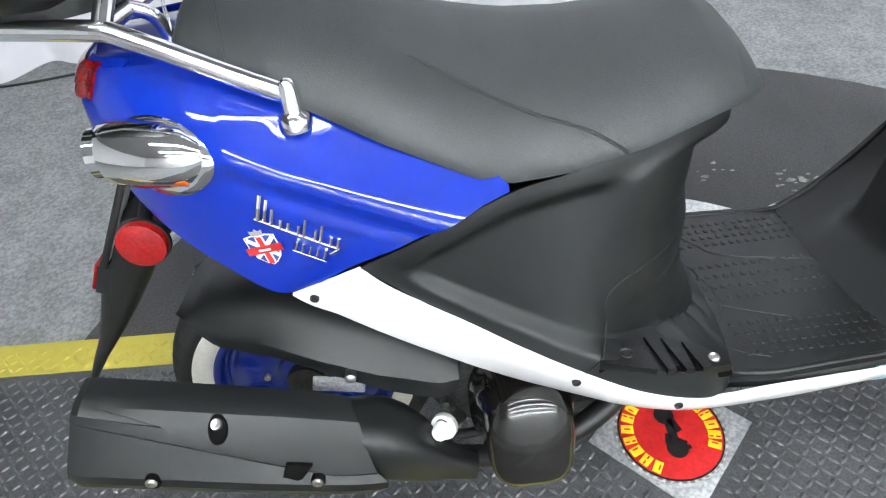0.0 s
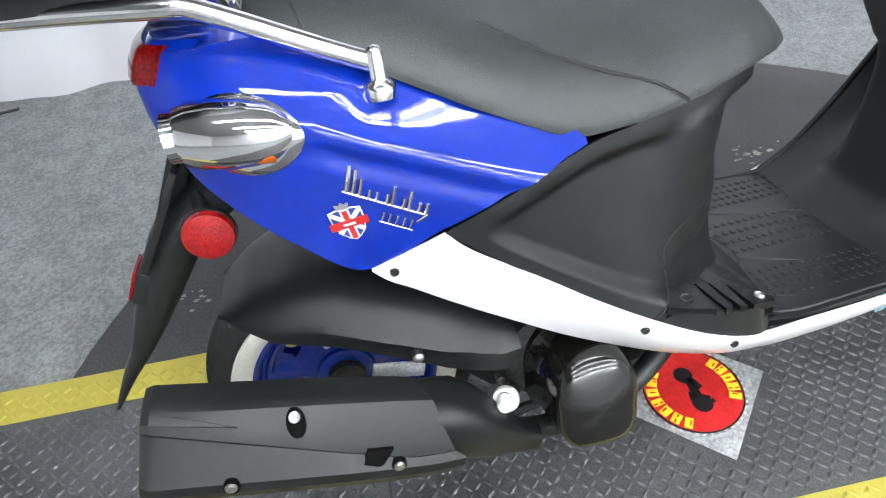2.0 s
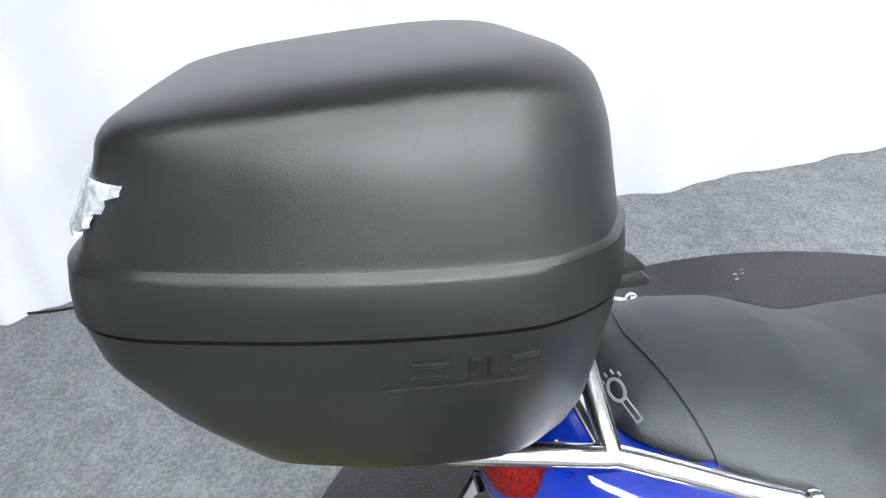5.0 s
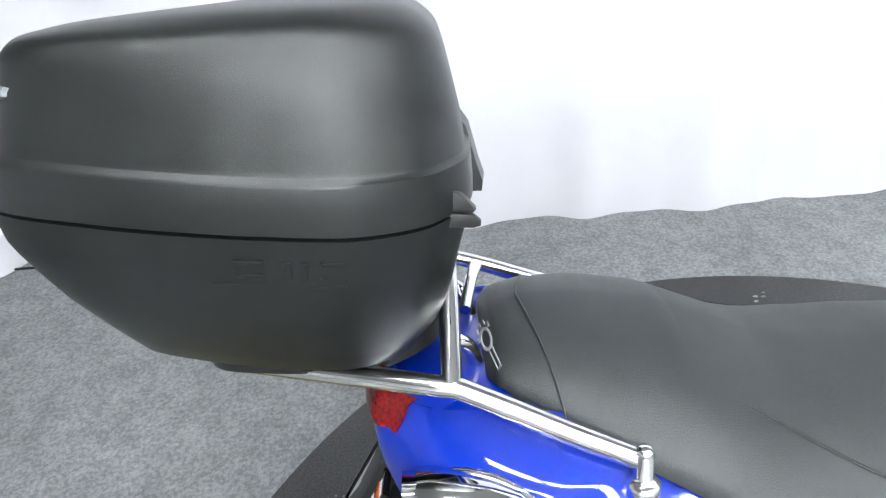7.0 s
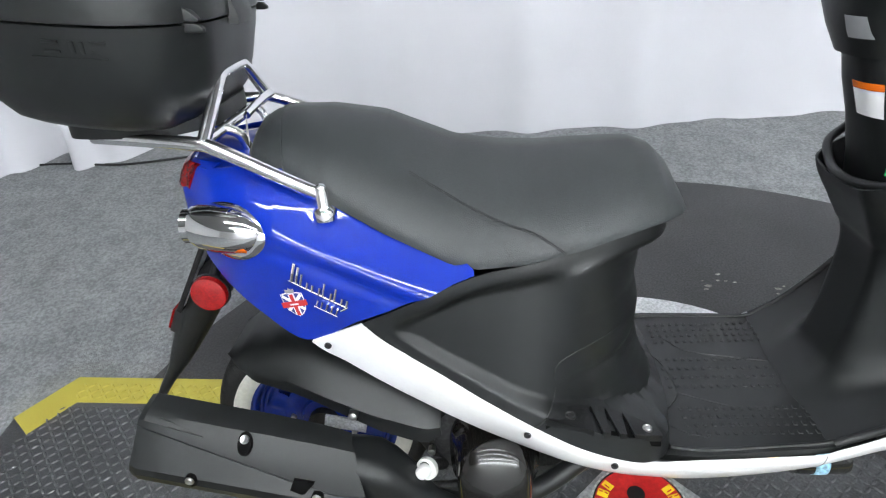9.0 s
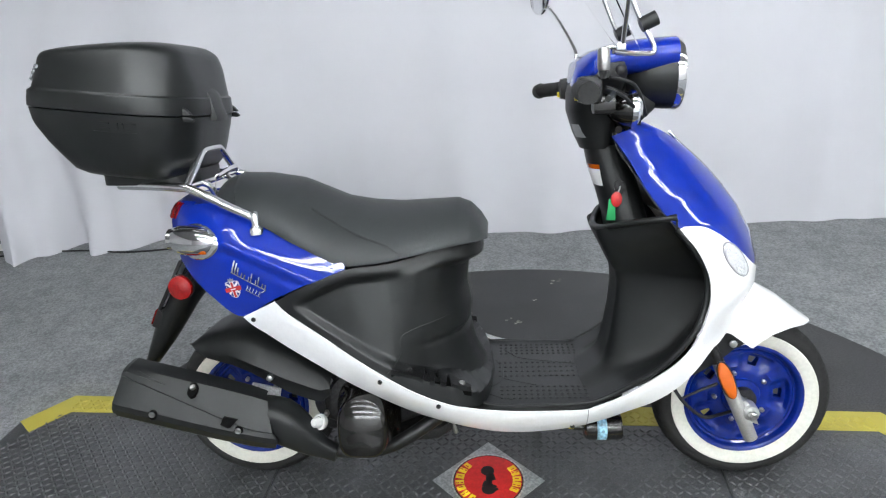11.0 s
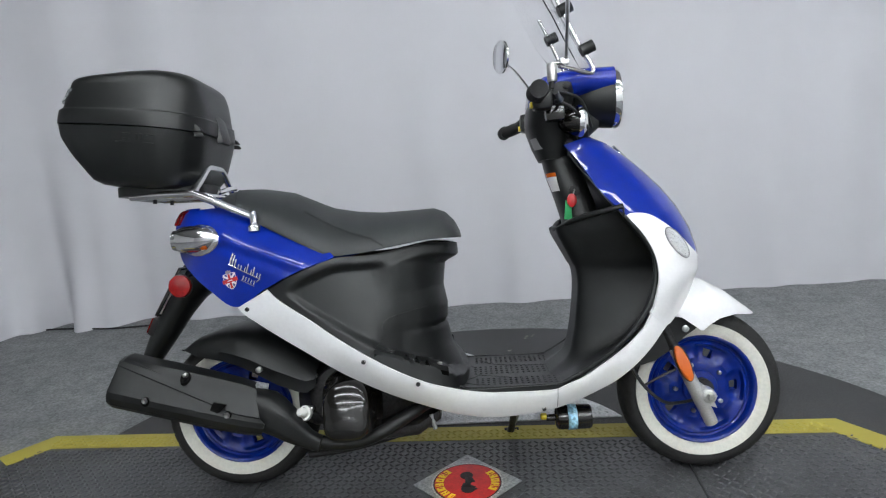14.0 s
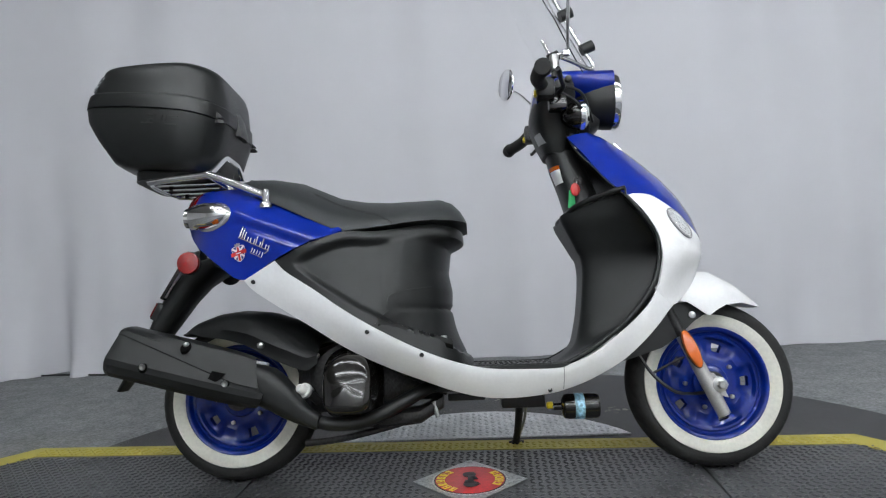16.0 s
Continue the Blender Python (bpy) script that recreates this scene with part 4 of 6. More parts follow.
part("crankcase", loft([[(x, y, z) for y, z in superring(w, h, 24, 3.5, cy, cz)] for x, w, h, cy, cz in [(0.02, 0.04, 0.05, 0.09, 0.23), (0.12, 0.06, 0.07, 0.08, 0.24), (0.22, 0.13, 0.085, 0.0, 0.26), (0.3, 0.14, 0.095, -0.01, 0.275), (0.4, 0.14, 0.085, -0.01, 0.27), (0.48, 0.1, 0.07, 0, 0.27), (0.56, 0.08, 0.055, 0, 0.275)]]), DARKMETAL, engine)
part("fan_housing", lathe([(0.088, -0.1), (0.09, -0.13), (0.086, -0.15), (0.07, -0.155)], 48, "Y", (0.318, 0, 0.268)), DARKMETAL, engine)
def fan_ring(y, r, dz=0.0):
    """A level of the fan cover: round on top, squarer and straight along the bottom."""
    out = []
    for a in (2 * math.pi * k / 64 for k in range(64)):
        c, q = math.cos(a), math.sin(a)
        e = 0.85 if q > 0 else 0.55
        lean = 0.02 * q * r * step(-0.16, -0.22, y)      # the lower edge stands further out
        out.append((0.337 + 0.06 * r * math.copysign(abs(c) ** e, c), y + lean, 0.26 + dz + 0.07 * r * math.copysign(abs(q) ** e, q)))
    return out


part("fan_cover", loft([fan_ring(-0.15, 1.3), fan_ring(-0.165, 1.28), fan_ring(-0.175, 1.14), fan_ring(-0.205, 1.08), fan_ring(-0.238, 1.0), fan_ring(-0.245, 0.975), fan_ring(-0.25, 0.93), fan_ring(-0.254, 0.86), fan_ring(-0.258, 0.74), fan_ring(-0.2615, 0.58), fan_ring(-0.264, 0.4), fan_ring(-0.2655, 0.2), fan_ring(-0.266, 0.01)]), GLOSSBLACK, engine, "glossy black fan cover")
for k in range(6):
    a = math.radians(20 + 60 * k)
    part("engine_bolt", lathe([(0.007, -0.138), (0.007, -0.152), (0.004, -0.154), (0.0005, -0.154)], 8, "Y", (0.308 + 0.088 * math.cos(a), 0, 0.272 + 0.088 * math.sin(a))), STEEL, engine)
part("oil_cap", tube([(0.245, -0.15, 0.215), (0.228, -0.178, 0.238), (0.217, -0.196, 0.25)], 0.011, 12, 6), DARKMETAL, engine)
cap_m = look((0.224, -0.183, 0.241), (0.196, -0.25, 0.268))
b_ = lathe([(0.0005, -0.034), (0.008, -0.034), (0.011, -0.031), (0.0125, -0.02), (0.013, -0.014), (0.019, -0.013), (0.0195, -0.004), (0.017, 0.0), (0.0005, 0.0)], 18, "Z")
bmesh.ops.transform(b_, matrix=cap_m, verts=b_.verts)
part("filler_cap", b_, OFFWHITE, engine, "off-white filler cap")
part("cylinder", loft([[(x, y, z) for y, z in superring(0.06, 0.05, 16, 4, -0.02, 0.25)] for x in (0.4, 0.55)]), DARKMETAL, engine)
part("lower_casting", loft([[(x, y, z) for y, z in superring(w, h, 16, 3, -0.06, cz)] for x, w, h, cz in [(0.33, 0.05, 0.02, 0.165), (0.4, 0.06, 0.024, 0.158), (0.5, 0.055, 0.022, 0.165), (0.56, 0.04, 0.02, 0.2)]]), DARKMETAL, engine)
part("kick_shaft", tube([(0.2, -0.1, 0.105), (0.3, -0.1, 0.115), (0.42, -0.09, 0.14), (0.5, -0.06, 0.16)], 0.009, 10, 14), DARKMETAL, scooter)
part("stand_spring", tube([(0.535, -0.1, 0.2), (0.545, -0.1, 0.16)], 0.006, 8, 4, smooth=False), STEEL, scooter)
part("hose", tube([(0.43, -0.13, 0.3), (0.48, -0.15, 0.27), (0.52, -0.12, 0.25), (0.57, -0.1, 0.22)], 0.007, 8, 20), PLASTIC, engine)

HT = [(-0.15, 0.395), (-0.103, 0.43), (-0.038, 0.452), (0.026, 0.459), (0.089, 0.452), (0.166, 0.425), (0.23, 0.385), (0.25, 0.365)]
HL = [(-0.15, 0.4), (-0.11, 0.398), (-0.075, 0.39), (0.0, 0.379), (0.05, 0.366), (0.078, 0.355), (0.147, 0.318), (0.2, 0.297), (0.225, 0.292), (0.25, 0.31)]
rows = []
for i in range(36):
    x = -0.15 + 0.4 * i / 35
    zt, zl = lerp_at(HT, x), lerp_at(HL, x)
    w = lerp_at([(-0.15, 0.055), (-0.12, 0.095), (-0.075, 0.13), (0.0, 0.15), (0.075, 0.172), (0.15, 0.178), (0.25, 0.18)], x)
    row = []
    for k in range(26):
        a = math.pi * k / 25
        c, s_ = math.cos(a), math.sin(a)
        crease = 0.014 * math.exp(-((s_ - 0.28) / 0.09) ** 2) * step(-0.06, 0.06, x) * (1 - 0.5 * step(0.12, 0.22, x))
        row.append((x, -w * math.copysign(abs(c) ** 0.6, c) - math.copysign(crease, c), zl + (zt - zl) * s_ ** 0.8))
    rows.append(row)
hug = part("rear_hugger", shell(loft(rows, False, False), 0.004), SATIN, scooter, "satin black rear wheel hugger")
part("screw", lathe([(0.008, -0.168), (0.008, -0.184), (0.004, -0.187), (0.0005, -0.187)], 10, "Y", (0.107, -0.006, 0.36)), STEEL, hug)
part("data_plate", box((0.074, 0.006, 0.025), (0.08, -0.15, 0.311), 0.002, Euler((0, radians(13), 0))), PALEMETAL, scooter, "small bare metal data plate")

# ---- tail end, lights, plate bracket ----
def tail_x(z):
    return lerp_at([(0.62, -0.07), (0.655, -0.1), (0.7, -0.121), (0.745, -0.125), (0.775, -0.11), (0.79, -0.083)], z)


def tail_row(z, lift, reach, bulge=0.022):
    """One level of the rounded tail, from flank to flank."""
    xr = tail_x(z)
    w = flank(xr, z) + lift
    mid = [(xr - lift - bulge * (1 - (k / 12 - 1) ** 2) ** 0.6, w * (k / 12 - 1), z) for k in range(25)]
    side = [(xr + reach * f, flank(xr + reach * f, z) + lift, z) for f in (1.0, 0.66, 0.33)]
    return [(x, -y, z_) for x, y, z_ in side] + mid + [(x, y, z_) for x, y, z_ in reversed(side)]


part("tail_end", shell(loft([tail_row(0.62 + 0.165 * i / 13, -0.0015, 0.045) for i in range(14)], False, False), 0.003), BLUE, scooter, "glossy blue tail end")
rows = []
for i in range(8):
    x = -0.115 + 0.145 * i / 7
    w = flank(x, 0.776)
    rows.append([(x, w * (k / 8 - 1), 0.776 + 0.012 * (1 - (k / 8 - 1) ** 2)) for k in range(17)])
part("tail_top", shell(loft(rows, False, False), 0.003), BLUE, scooter)
light = part("tail_light", shell(loft([tail_row(0.743 + 0.038 * i / 9, 0.0012 + 0.0028 * math.sin(math.pi * i / 9) ** 0.6, 0.015) for i in range(10)], False, False), 0.004), RED, scooter, "red wrap-round tail light")
part("light_step", shell(loft([tail_row(0.757 + 0.004 * i / 2, 0.0047, 0.009) for i in range(3)], False, False), 0.003), RED, light)

for s in (-1, 1):
    prof = [(-0.1, 0.016), (-0.099, 0.024), (-0.09, 0.026), (-0.089, 0.031), (-0.075, 0.035), (-0.05, 0.037), (-0.02, 0.035), (0.005, 0.029), (0.022, 0.018), (0.03, 0.005)]
    sig = part("rear_indicator", loft([[(x, s * (0.152 + 0.3 * (x + 0.1) + r * math.cos(a)), 0.702 + r * math.sin(a)) for a in (2 * math.pi * k / 28 for k in range(28))] for x, r in prof]), CHROME, scooter, "bullet-shaped chrome rear indicator")
    part("indicator_lens", loft([[(x, s * (0.152 + 0.3 * (x + 0.1) + r * math.cos(a)), 0.684 + 0.5 * r * math.sin(a)) for a in (2 * math.pi * k / 16 for k in range(16))] for x, r in ((-0.06, 0.004), (-0.05, 0.03), (0.0, 0.026), (0.01, 0.004))]), ORANGE, sig, "amber lens")
    leaf = []
    for k, d in ((1.0, -0.003), (1.0, 0.0015), (0.93, 0.004), (0.7, 0.006), (0.02, 0.007)):
        leaf.append([])
        for j in range(36):
            a = 2 * math.pi * j / 36
            x, z = -0.03 + 0.064 * math.cos(a) * k, 0.7 + 0.041 * math.copysign(abs(math.sin(a)) ** 1.15, math.sin(a)) * k
            leaf[-1].append((x, s * (flank(x, z) + d), z))
    part("indicator_base", loft(leaf), CHROME, sig, "leaf-shaped chrome base")
    part("indicator_ring", lathe([(0.02, -0.1035), (0.0265, -0.1035), (0.0265, -0.09), (0.02, -0.09)], 28, "X", (0, s * 0.153, 0.702), closed=True), CHROME, sig)

ARM = [(-0.03, 0.6, 0.08, 0.03), (-0.09, 0.585, 0.075, 0.03), (-0.14, 0.55, 0.065, 0.03), (-0.18, 0.505, 0.055, 0.03), (-0.222, 0.44, 0.05, 0.026), (-0.252, 0.39, 0.045, 0.02), (-0.28, 0.345, 0.04, 0.013), (-0.318, 0.295, 0.035, 0.008), (-0.348, 0.25, 0.03, 0.004)]
arm = part("plate_arm", loft([[(x + t * math.cos(a), w * math.copysign(abs(math.sin(a)) ** 0.5, math.sin(a)), z - 0.6 * t * math.cos(a)) for a in (2 * math.pi * k / 16 for k in range(16))] for x, z, w, t in ARM]), PLASTIC, scooter, "black plastic plate and mudguard arm")
part("under_tail", loft([[(x, y, z) for y, z in superring(w, 0.03, 16, 4, 0, cz)] for x, w, cz in [(-0.06, 0.09, 0.61), (0.02, 0.13, 0.575), (0.12, 0.15, 0.53), (0.2, 0.15, 0.48)]]), PLASTIC, scooter)
bracket = part("plate_bracket", slab([(-0.118, 0.64), (-0.146, 0.632), (-0.211, 0.507), (-0.2, 0.5), (-0.17, 0.525), (-0.13, 0.6)], 0.05, "Y", -0.025, 0.004), PLASTIC, scooter, "black plate bracket")
TILT_PLATE = radians(31)
plate_rot = Euler((0, TILT_PLATE, 0))


def on_plate(up, back):
    """Centre of a piece of the tilted plate: up its face and back from it."""
    return (-0.184 + up * math.sin(TILT_PLATE) - back * math.cos(TILT_PLATE), 0.569 + up * math.cos(TILT_PLATE) + back * math.sin(TILT_PLATE))


def plate_piece(name, size, up, y, back, mat, label=""):
    x, z = on_plate(up, back)
    part(name, box(size, (x, y, z), 0.0008, plate_rot), mat, bracket, label)


plate_piece("licence_plate", (0.003, 0.126, 0.138), 0.0, 0.0, -0.014, WHITEPRINT, "white plate with plain bars")
for y in (-0.066, 0.066):
    plate_piece("plate_frame", (0.009, 0.005, 0.15), 0.0, y, -0.0125, GLOSSBLACK)
for up in (-0.071, 0.071):
    plate_piece("plate_frame", (0.009, 0.126, 0.005), up * 1.02, 0.0, -0.0125, GLOSSBLACK)
for up, y, wy, hgt, m in ((0.045, -0.035, 0.03, 0.014, ORANGE), (0.045, 0.02, 0.05, 0.008, GREYPRINT), (0.0, 0.0, 0.096, 0.034, GREYPRINT), (-0.045, 0.0, 0.08, 0.01, GREYPRINT)):
    plate_piece("plate_bar", (0.003, wy, hgt), up, y, -0.0125, m)
for s in (-1, 1):
    rf = part("rear_reflector", lathe([(0.0005, s * 0.1625), (0.02, s * 0.159), (0.0285, s * 0.157), (0.0295, s * 0.154), (0.0295, s * 0.148), (0.0005, s * 0.148)], 36, "Y", (-0.099, 0, 0.583)), REFLECTOR, scooter, "round red side reflector")
    part("reflector_stem", tube([(-0.1, s * 0.147, 0.583), (-0.12, s * 0.06, 0.59)], 0.009, 10, 3, smooth=False), PLASTIC, rf)
    part("reflector_back", lathe([(0.0005, s * 0.1478), (0.031, s * 0.1478), (0.0315, s * 0.143), (0.024, s * 0.139), (0.0005, s * 0.139)], 36, "Y", (-0.099, 0, 0.583)), PLASTIC, rf, "black backing cup")
mount_box = part("reflector_mount", box((0.03, 0.056, 0.05), (-0.228, -0.02, 0.462), 0.003, Euler((0, radians(27), 0))), PLASTIC, arm)
part("tail_reflector", box((0.005, 0.05, 0.044), (-0.2435, -0.02, 0.47), 0.0015, Euler((0, radians(27), 0))), RED, mount_box, "small red reflector")

# ---- rack ----
rack = new("rear_rack")
rack.parent = scooter
rack["label"] = "chrome tube rear rack"
for s in (-1, 1):
    part("rail", tube([(-0.245, s * 0.088, 0.827), (-0.15, s * 0.118, 0.826), (-0.06, s * 0.145, 0.823), (-0.045, s * 0.147, 0.821), (0.0, s * 0.156, 0.802), (0.06, s * 0.166, 0.774), (0.114, s * 0.174, 0.75)], 0.0105, 16, 40), CHROME, rack)
    part("post", lathe([(0.0005, 0.0445), (0.005, 0.0435), (0.0075, 0.041), (0.0085, 0.038), (0.0085, 0.035), (0.0095, 0.033), (0.0095, 0.012), (0.011, 0.0095), (0.0155, 0.006), (0.0172, 0.001), (0.0172, -0.008), (0.0005, -0.008)], 24, "Z", (0.117, s * 0.178, 0.723)), CHROME, rack, "chrome post with a domed washer")
part("hoop", tube([(-0.049, -0.147, 0.824), (-0.047, -0.1, 0.86), (-0.046, -0.064, 0.888), (-0.046, -0.05, 0.897), (-0.046, -0.034, 0.901), (-0.046, 0.034, 0.901), (-0.046, 0.05, 0.897), (-0.046, 0.064, 0.888), (-0.047, 0.1, 0.86), (-0.049, 0.147, 0.824)], 0.0098, 16, 90), CHROME, rack)
part("grab_fitting", tube([(-0.03, -0.02, 0.83), (-0.02, 0.03, 0.842), (-0.012, 0.06, 0.845)], 0.007, 10, 10), CHROME, rack)
part("cross_bar", tube([(-0.05, -0.145, 0.822), (-0.05, 0.145, 0.822)], 0.008, 12, 3, smooth=False), CHROME, rack)
part("cross_bar", tube([(-0.235, -0.09, 0.826), (-0.25, -0.06, 0.826), (-0.255, 0, 0.826), (-0.25, 0.06, 0.826), (-0.235, 0.09, 0.826)], 0.008, 12, 20), CHROME, rack)
for y in (-0.05, 0, 0.05):
    part("slat", tube([(-0.25, y, 0.826), (-0.05, y, 0.824)], 0.005, 8, 3, smooth=False), CHROME, rack)
part("brace", tube([(-0.02, -0.05, 0.77), (-0.03, -0.06, 0.81), (-0.05, -0.07, 0.824)], 0.008, 10, 12), CHROME, rack)
part("brace", tube([(-0.02, 0.05, 0.77), (-0.03, 0.06, 0.81), (-0.05, 0.07, 0.824)], 0.008, 10, 12), CHROME, rack)
for y in (-0.05, 0.05):
    part("rack_bolt", lathe([(0.006, -0.012), (0.006, 0.0)], 6, "Z", (-0.2, y, 0.82)), DARKMETAL, rack)

# ---- front end: column, headset, headlight ----
def ring_xy(x, rx, ry, z, n=28, p=2.6):
    return [(x + rx * math.copysign(abs(math.cos(a)) ** (2 / p), math.cos(a)), ry * math.copysign(abs(math.sin(a)) ** (2 / p), math.sin(a)), z) for a in (2 * math.pi * k / n for k in range(n))]


part("column_cover", loft([ring_xy(x, rx, ry, z) for x, rx, ry, z in [(0.985, 0.05, 0.1, 0.62), (0.972, 0.05, 0.085, 0.7), (0.955, 0.05, 0.07, 0.76), (0.935, 0.05, 0.062, 0.82), (0.92, 0.045, 0.058, 0.868)]]), PLASTIC, scooter, "matt black steering column cover")
rows = []
for i in range(14):
    z = 0.69 + 0.21 * i / 13
    xr, w = lerp_at(REAR, z), lerp_at(BREADTH, z) - 0.003
    rows.append([(xr + 0.004 + 0.02 * (1 - (k / 10 - 1) ** 2), w * (k / 10 - 1), z) for k in range(21)])
part("inner_front", shell(loft(rows, False, False), 0.003), PLASTIC, scooter)
part("pocket_rim", tube([(1.05, -0.185, 0.722), (1.005, -0.168, 0.714), (0.962, -0.14, 0.703), (0.928, -0.11, 0.691), (0.907, -0.05, 0.676), (0.9, 0, 0.673), (0.907, 0.05, 0.676), (0.928, 0.11, 0.691), (0.962, 0.14, 0.703), (1.005, 0.168, 0.714), (1.05, 0.185, 0.722)], 0.0075, 12, 60), PLASTIC, scooter, "rounded rim of the storage pocket")
part("pocket_floor", slab([(0.96, -0.08), (1.06, -0.12), (1.06, 0.12), (0.96, 0.08)], 0.004, "Z", 0.6), PLASTIC, scooter)
part("lock_barrel", lathe([(0.014, 0), (0.014, -0.012), (0.01, -0.013), (0.0005, -0.012)], 20, "Y", (0.95, -0.062, 0.775)), DARKMETAL, scooter, "dark metal ignition lock")
headset = new("headset")
headset.parent = scooter
headset["label"] = "black and blue handlebar cover with headlight"
part("rear_cover", loft([ring_xy(x, rx, ry, z) for x, rx, ry, z in [(0.905, 0.038, 0.06, 0.862), (0.9, 0.05, 0.075, 0.9), (0.893, 0.058, 0.09, 0.95), (0.896, 0.06, 0.12, 0.99), (0.905, 0.06, 0.14, 1.02), (0.915, 0.055, 0.13, 1.05), (0.925, 0.045, 0.1, 1.065)]]), PLASTIC, headset, "matt black handlebar cover")
part("top_cover", loft([[(x, y, z) for y, z in superring(w, h, 28, 2.6, 0, cz)] for x, w, h, cz in [(0.842, 0.05, 0.01, 1.01), (0.85, 0.11, 0.04, 1.02), (0.88, 0.135, 0.04, 1.04), (0.93, 0.125, 0.038, 1.055), (0.98, 0.1, 0.04, 1.062), (1.03, 0.085, 0.04, 1.064), (1.072, 0.081, 0.038, 1.066)]]), BLUE, headset, "glossy blue headset cowl")
part("headlight_bucket", lathe([(0.045, 0.965), (0.06, 0.98), (0.072, 1.01), (0.078, 1.05), (0.079, 1.072), (0.05, 1.072)], 40, "X", (0, 0, 1.022)), PLASTIC, headset, "matt black headlight bucket")
part("headlight_rim", lathe([(0.072, 1.07), (0.081, 1.07), (0.083, 1.08), (0.08, 1.088), (0.072, 1.086)], 48, "X", (0, 0, 1.022), closed=True), CHROME, headset, "chrome headlight rim")
part("headlight_lens", lathe([(0.074, 1.078), (0.074, 1.083), (0.06, 1.092), (0.03, 1.098), (0.0005, 1.1)], 40, "X", (0, 0, 1.022)), CLEAR, headset, "clear domed headlight lens")
part("lower_neck", loft([[(x, y, z) for y, z in superring(w, h, 20, 2.8, 0, cz)] for x, w, h, cz in [(0.9, 0.06, 0.04, 0.93), (0.95, 0.065, 0.045, 0.94), (1.0, 0.06, 0.04, 0.955), (1.03, 0.04, 0.02, 0.96)]]), PLASTIC, headset)
for s in (-1, 1):
    gx, gz = 0.818 - 0.022 * s, 0.998      # the bars are turned a little
    bar = part("grip", tube([(0.87, s * 0.17, gz + 0.006), (0.85, s * 0.21, gz + 0.004), (0.835, s * 0.26, gz), (gx, s * 0.335, gz - 0.004)], [0.015, 0.0175, 0.0185, 0.0185], 20, 16), RUBBER, headset, "black rubber grip")
    part("grip_end", tube([(gx + 0.0035, s * 0.32, gz - 0.003), (gx - 0.001, s * 0.34, gz - 0.005)], 0.0205, 20, 3, smooth=False), RUBBER, bar)
    part("switch_box", box((0.05, 0.05, 0.055), (0.862, s * 0.185, gz), 0.012), PLASTIC, headset)
    part("switch", box((0.008, 0.018, 0.014), (0.836, s * 0.19, gz - 0.014), 0.002), YELLOWPLASTIC, headset, "yellow switch button")
    part("brake_lever", tube([(0.9, s * 0.17, gz - 0.005), (0.905, s * 0.22, gz - 0.01), (0.89, s * 0.28, gz - 0.014), (0.878, s * 0.335, gz - 0.016), (0.874, s * 0.345, gz - 0.016)], 0.006, 10, 20), PLASTIC, headset, "black brake lever")
    part("mirror_clamp", tube([(0.885, s * 0.21, gz + 0.02), (0.887, s * 0.212, gz + 0.075)], 0.0075, 14, 3, smooth=False), DARKMETAL, headset)
    way = [(0.887, -0.212, gz + 0.078), (0.9, -0.214, gz + 0.08), (0.917, -0.22, gz + 0.079), (0.921, -0.226, gz + 0.086), (0.921, -0.238, gz + 0.104), (0.917, -0.31, gz + 0.19), (0.912, -0.362, gz + 0.27), (0.9, -0.372, gz + 0.29), (0.86, -0.376, gz + 0.29)] if s < 0 else [(0.882, 0.212, gz + 0.07), (0.882, 0.225, gz + 0.1), (0.845, 0.32, gz + 0.19), (0.812, 0.395, gz + 0.245)]
    if s < 0:
        part("mirror_joint", box((0.018, 0.018, 0.016), (0.918, -0.221, gz + 0.08), 0.003), CHROME, headset, "chrome stem joint")
        part("clamp_collar", lathe([(0.0005, 0), (0.0115, 0), (0.0125, 0.004), (0.0125, 0.04), (0.01, 0.044), (0.0005, 0.044)], 16, "Z", (0.887, -0.212, gz + 0.036)), STEEL, headset, "grey metal clamp collar")
    stem = part("mirror_stem", tube(way, 0.0048, 12, 48), CHROME, headset, "slim chrome mirror stem")
    c = Vector((0.803, 0.402, 1.262) if s > 0 else (0.85, -0.378, 1.285))
    m = look(c, c + Vector((0.92, s * 0.4, 0.02)))
    glassb = lathe([(0.0005, 0.0015), (0.05, 0.0015), (0.052, 0.0)], 36, "Z")
    back = lathe([(0.052, 0.001), (0.055, 0.002), (0.0565, -0.003), (0.053, -0.006), (0.036, -0.009), (0.0005, -0.01)], 36, "Z")
    for b_ in (glassb, back):
        bmesh.ops.transform(b_, matrix=m, verts=b_.verts)
    part("mirror_back", back, CHROME, stem, "round chrome mirror shell")
    part("mirror_glass", glassb, MIRROR, stem, "round mirror glass")
pod = part("aux_pod", lathe([(0.0005, 0.912), (0.014, 0.914), (0.028, 0.927), (0.037, 0.946), (0.04, 0.964), (0.037, 0.968)], 28, "X", (0, -0.1, 0.952)), GLOSSBLACK, headset, "round glossy black side lamp")
part("pod_ring", lathe([(0.034, 0.962), (0.041, 0.962), (0.042, 0.968), (0.0405, 0.974), (0.035, 0.974)], 32, "X", (0, -0.1, 0.952), closed=True), CHROME, pod, "chrome ring")
part("pod_lens", lathe([(0.036, 0.97), (0.034, 0.979), (0.024, 0.986), (0.0005, 0.989)], 28, "X", (0, -0.1, 0.952)), FACETED, pod, "bright ribbed lens")
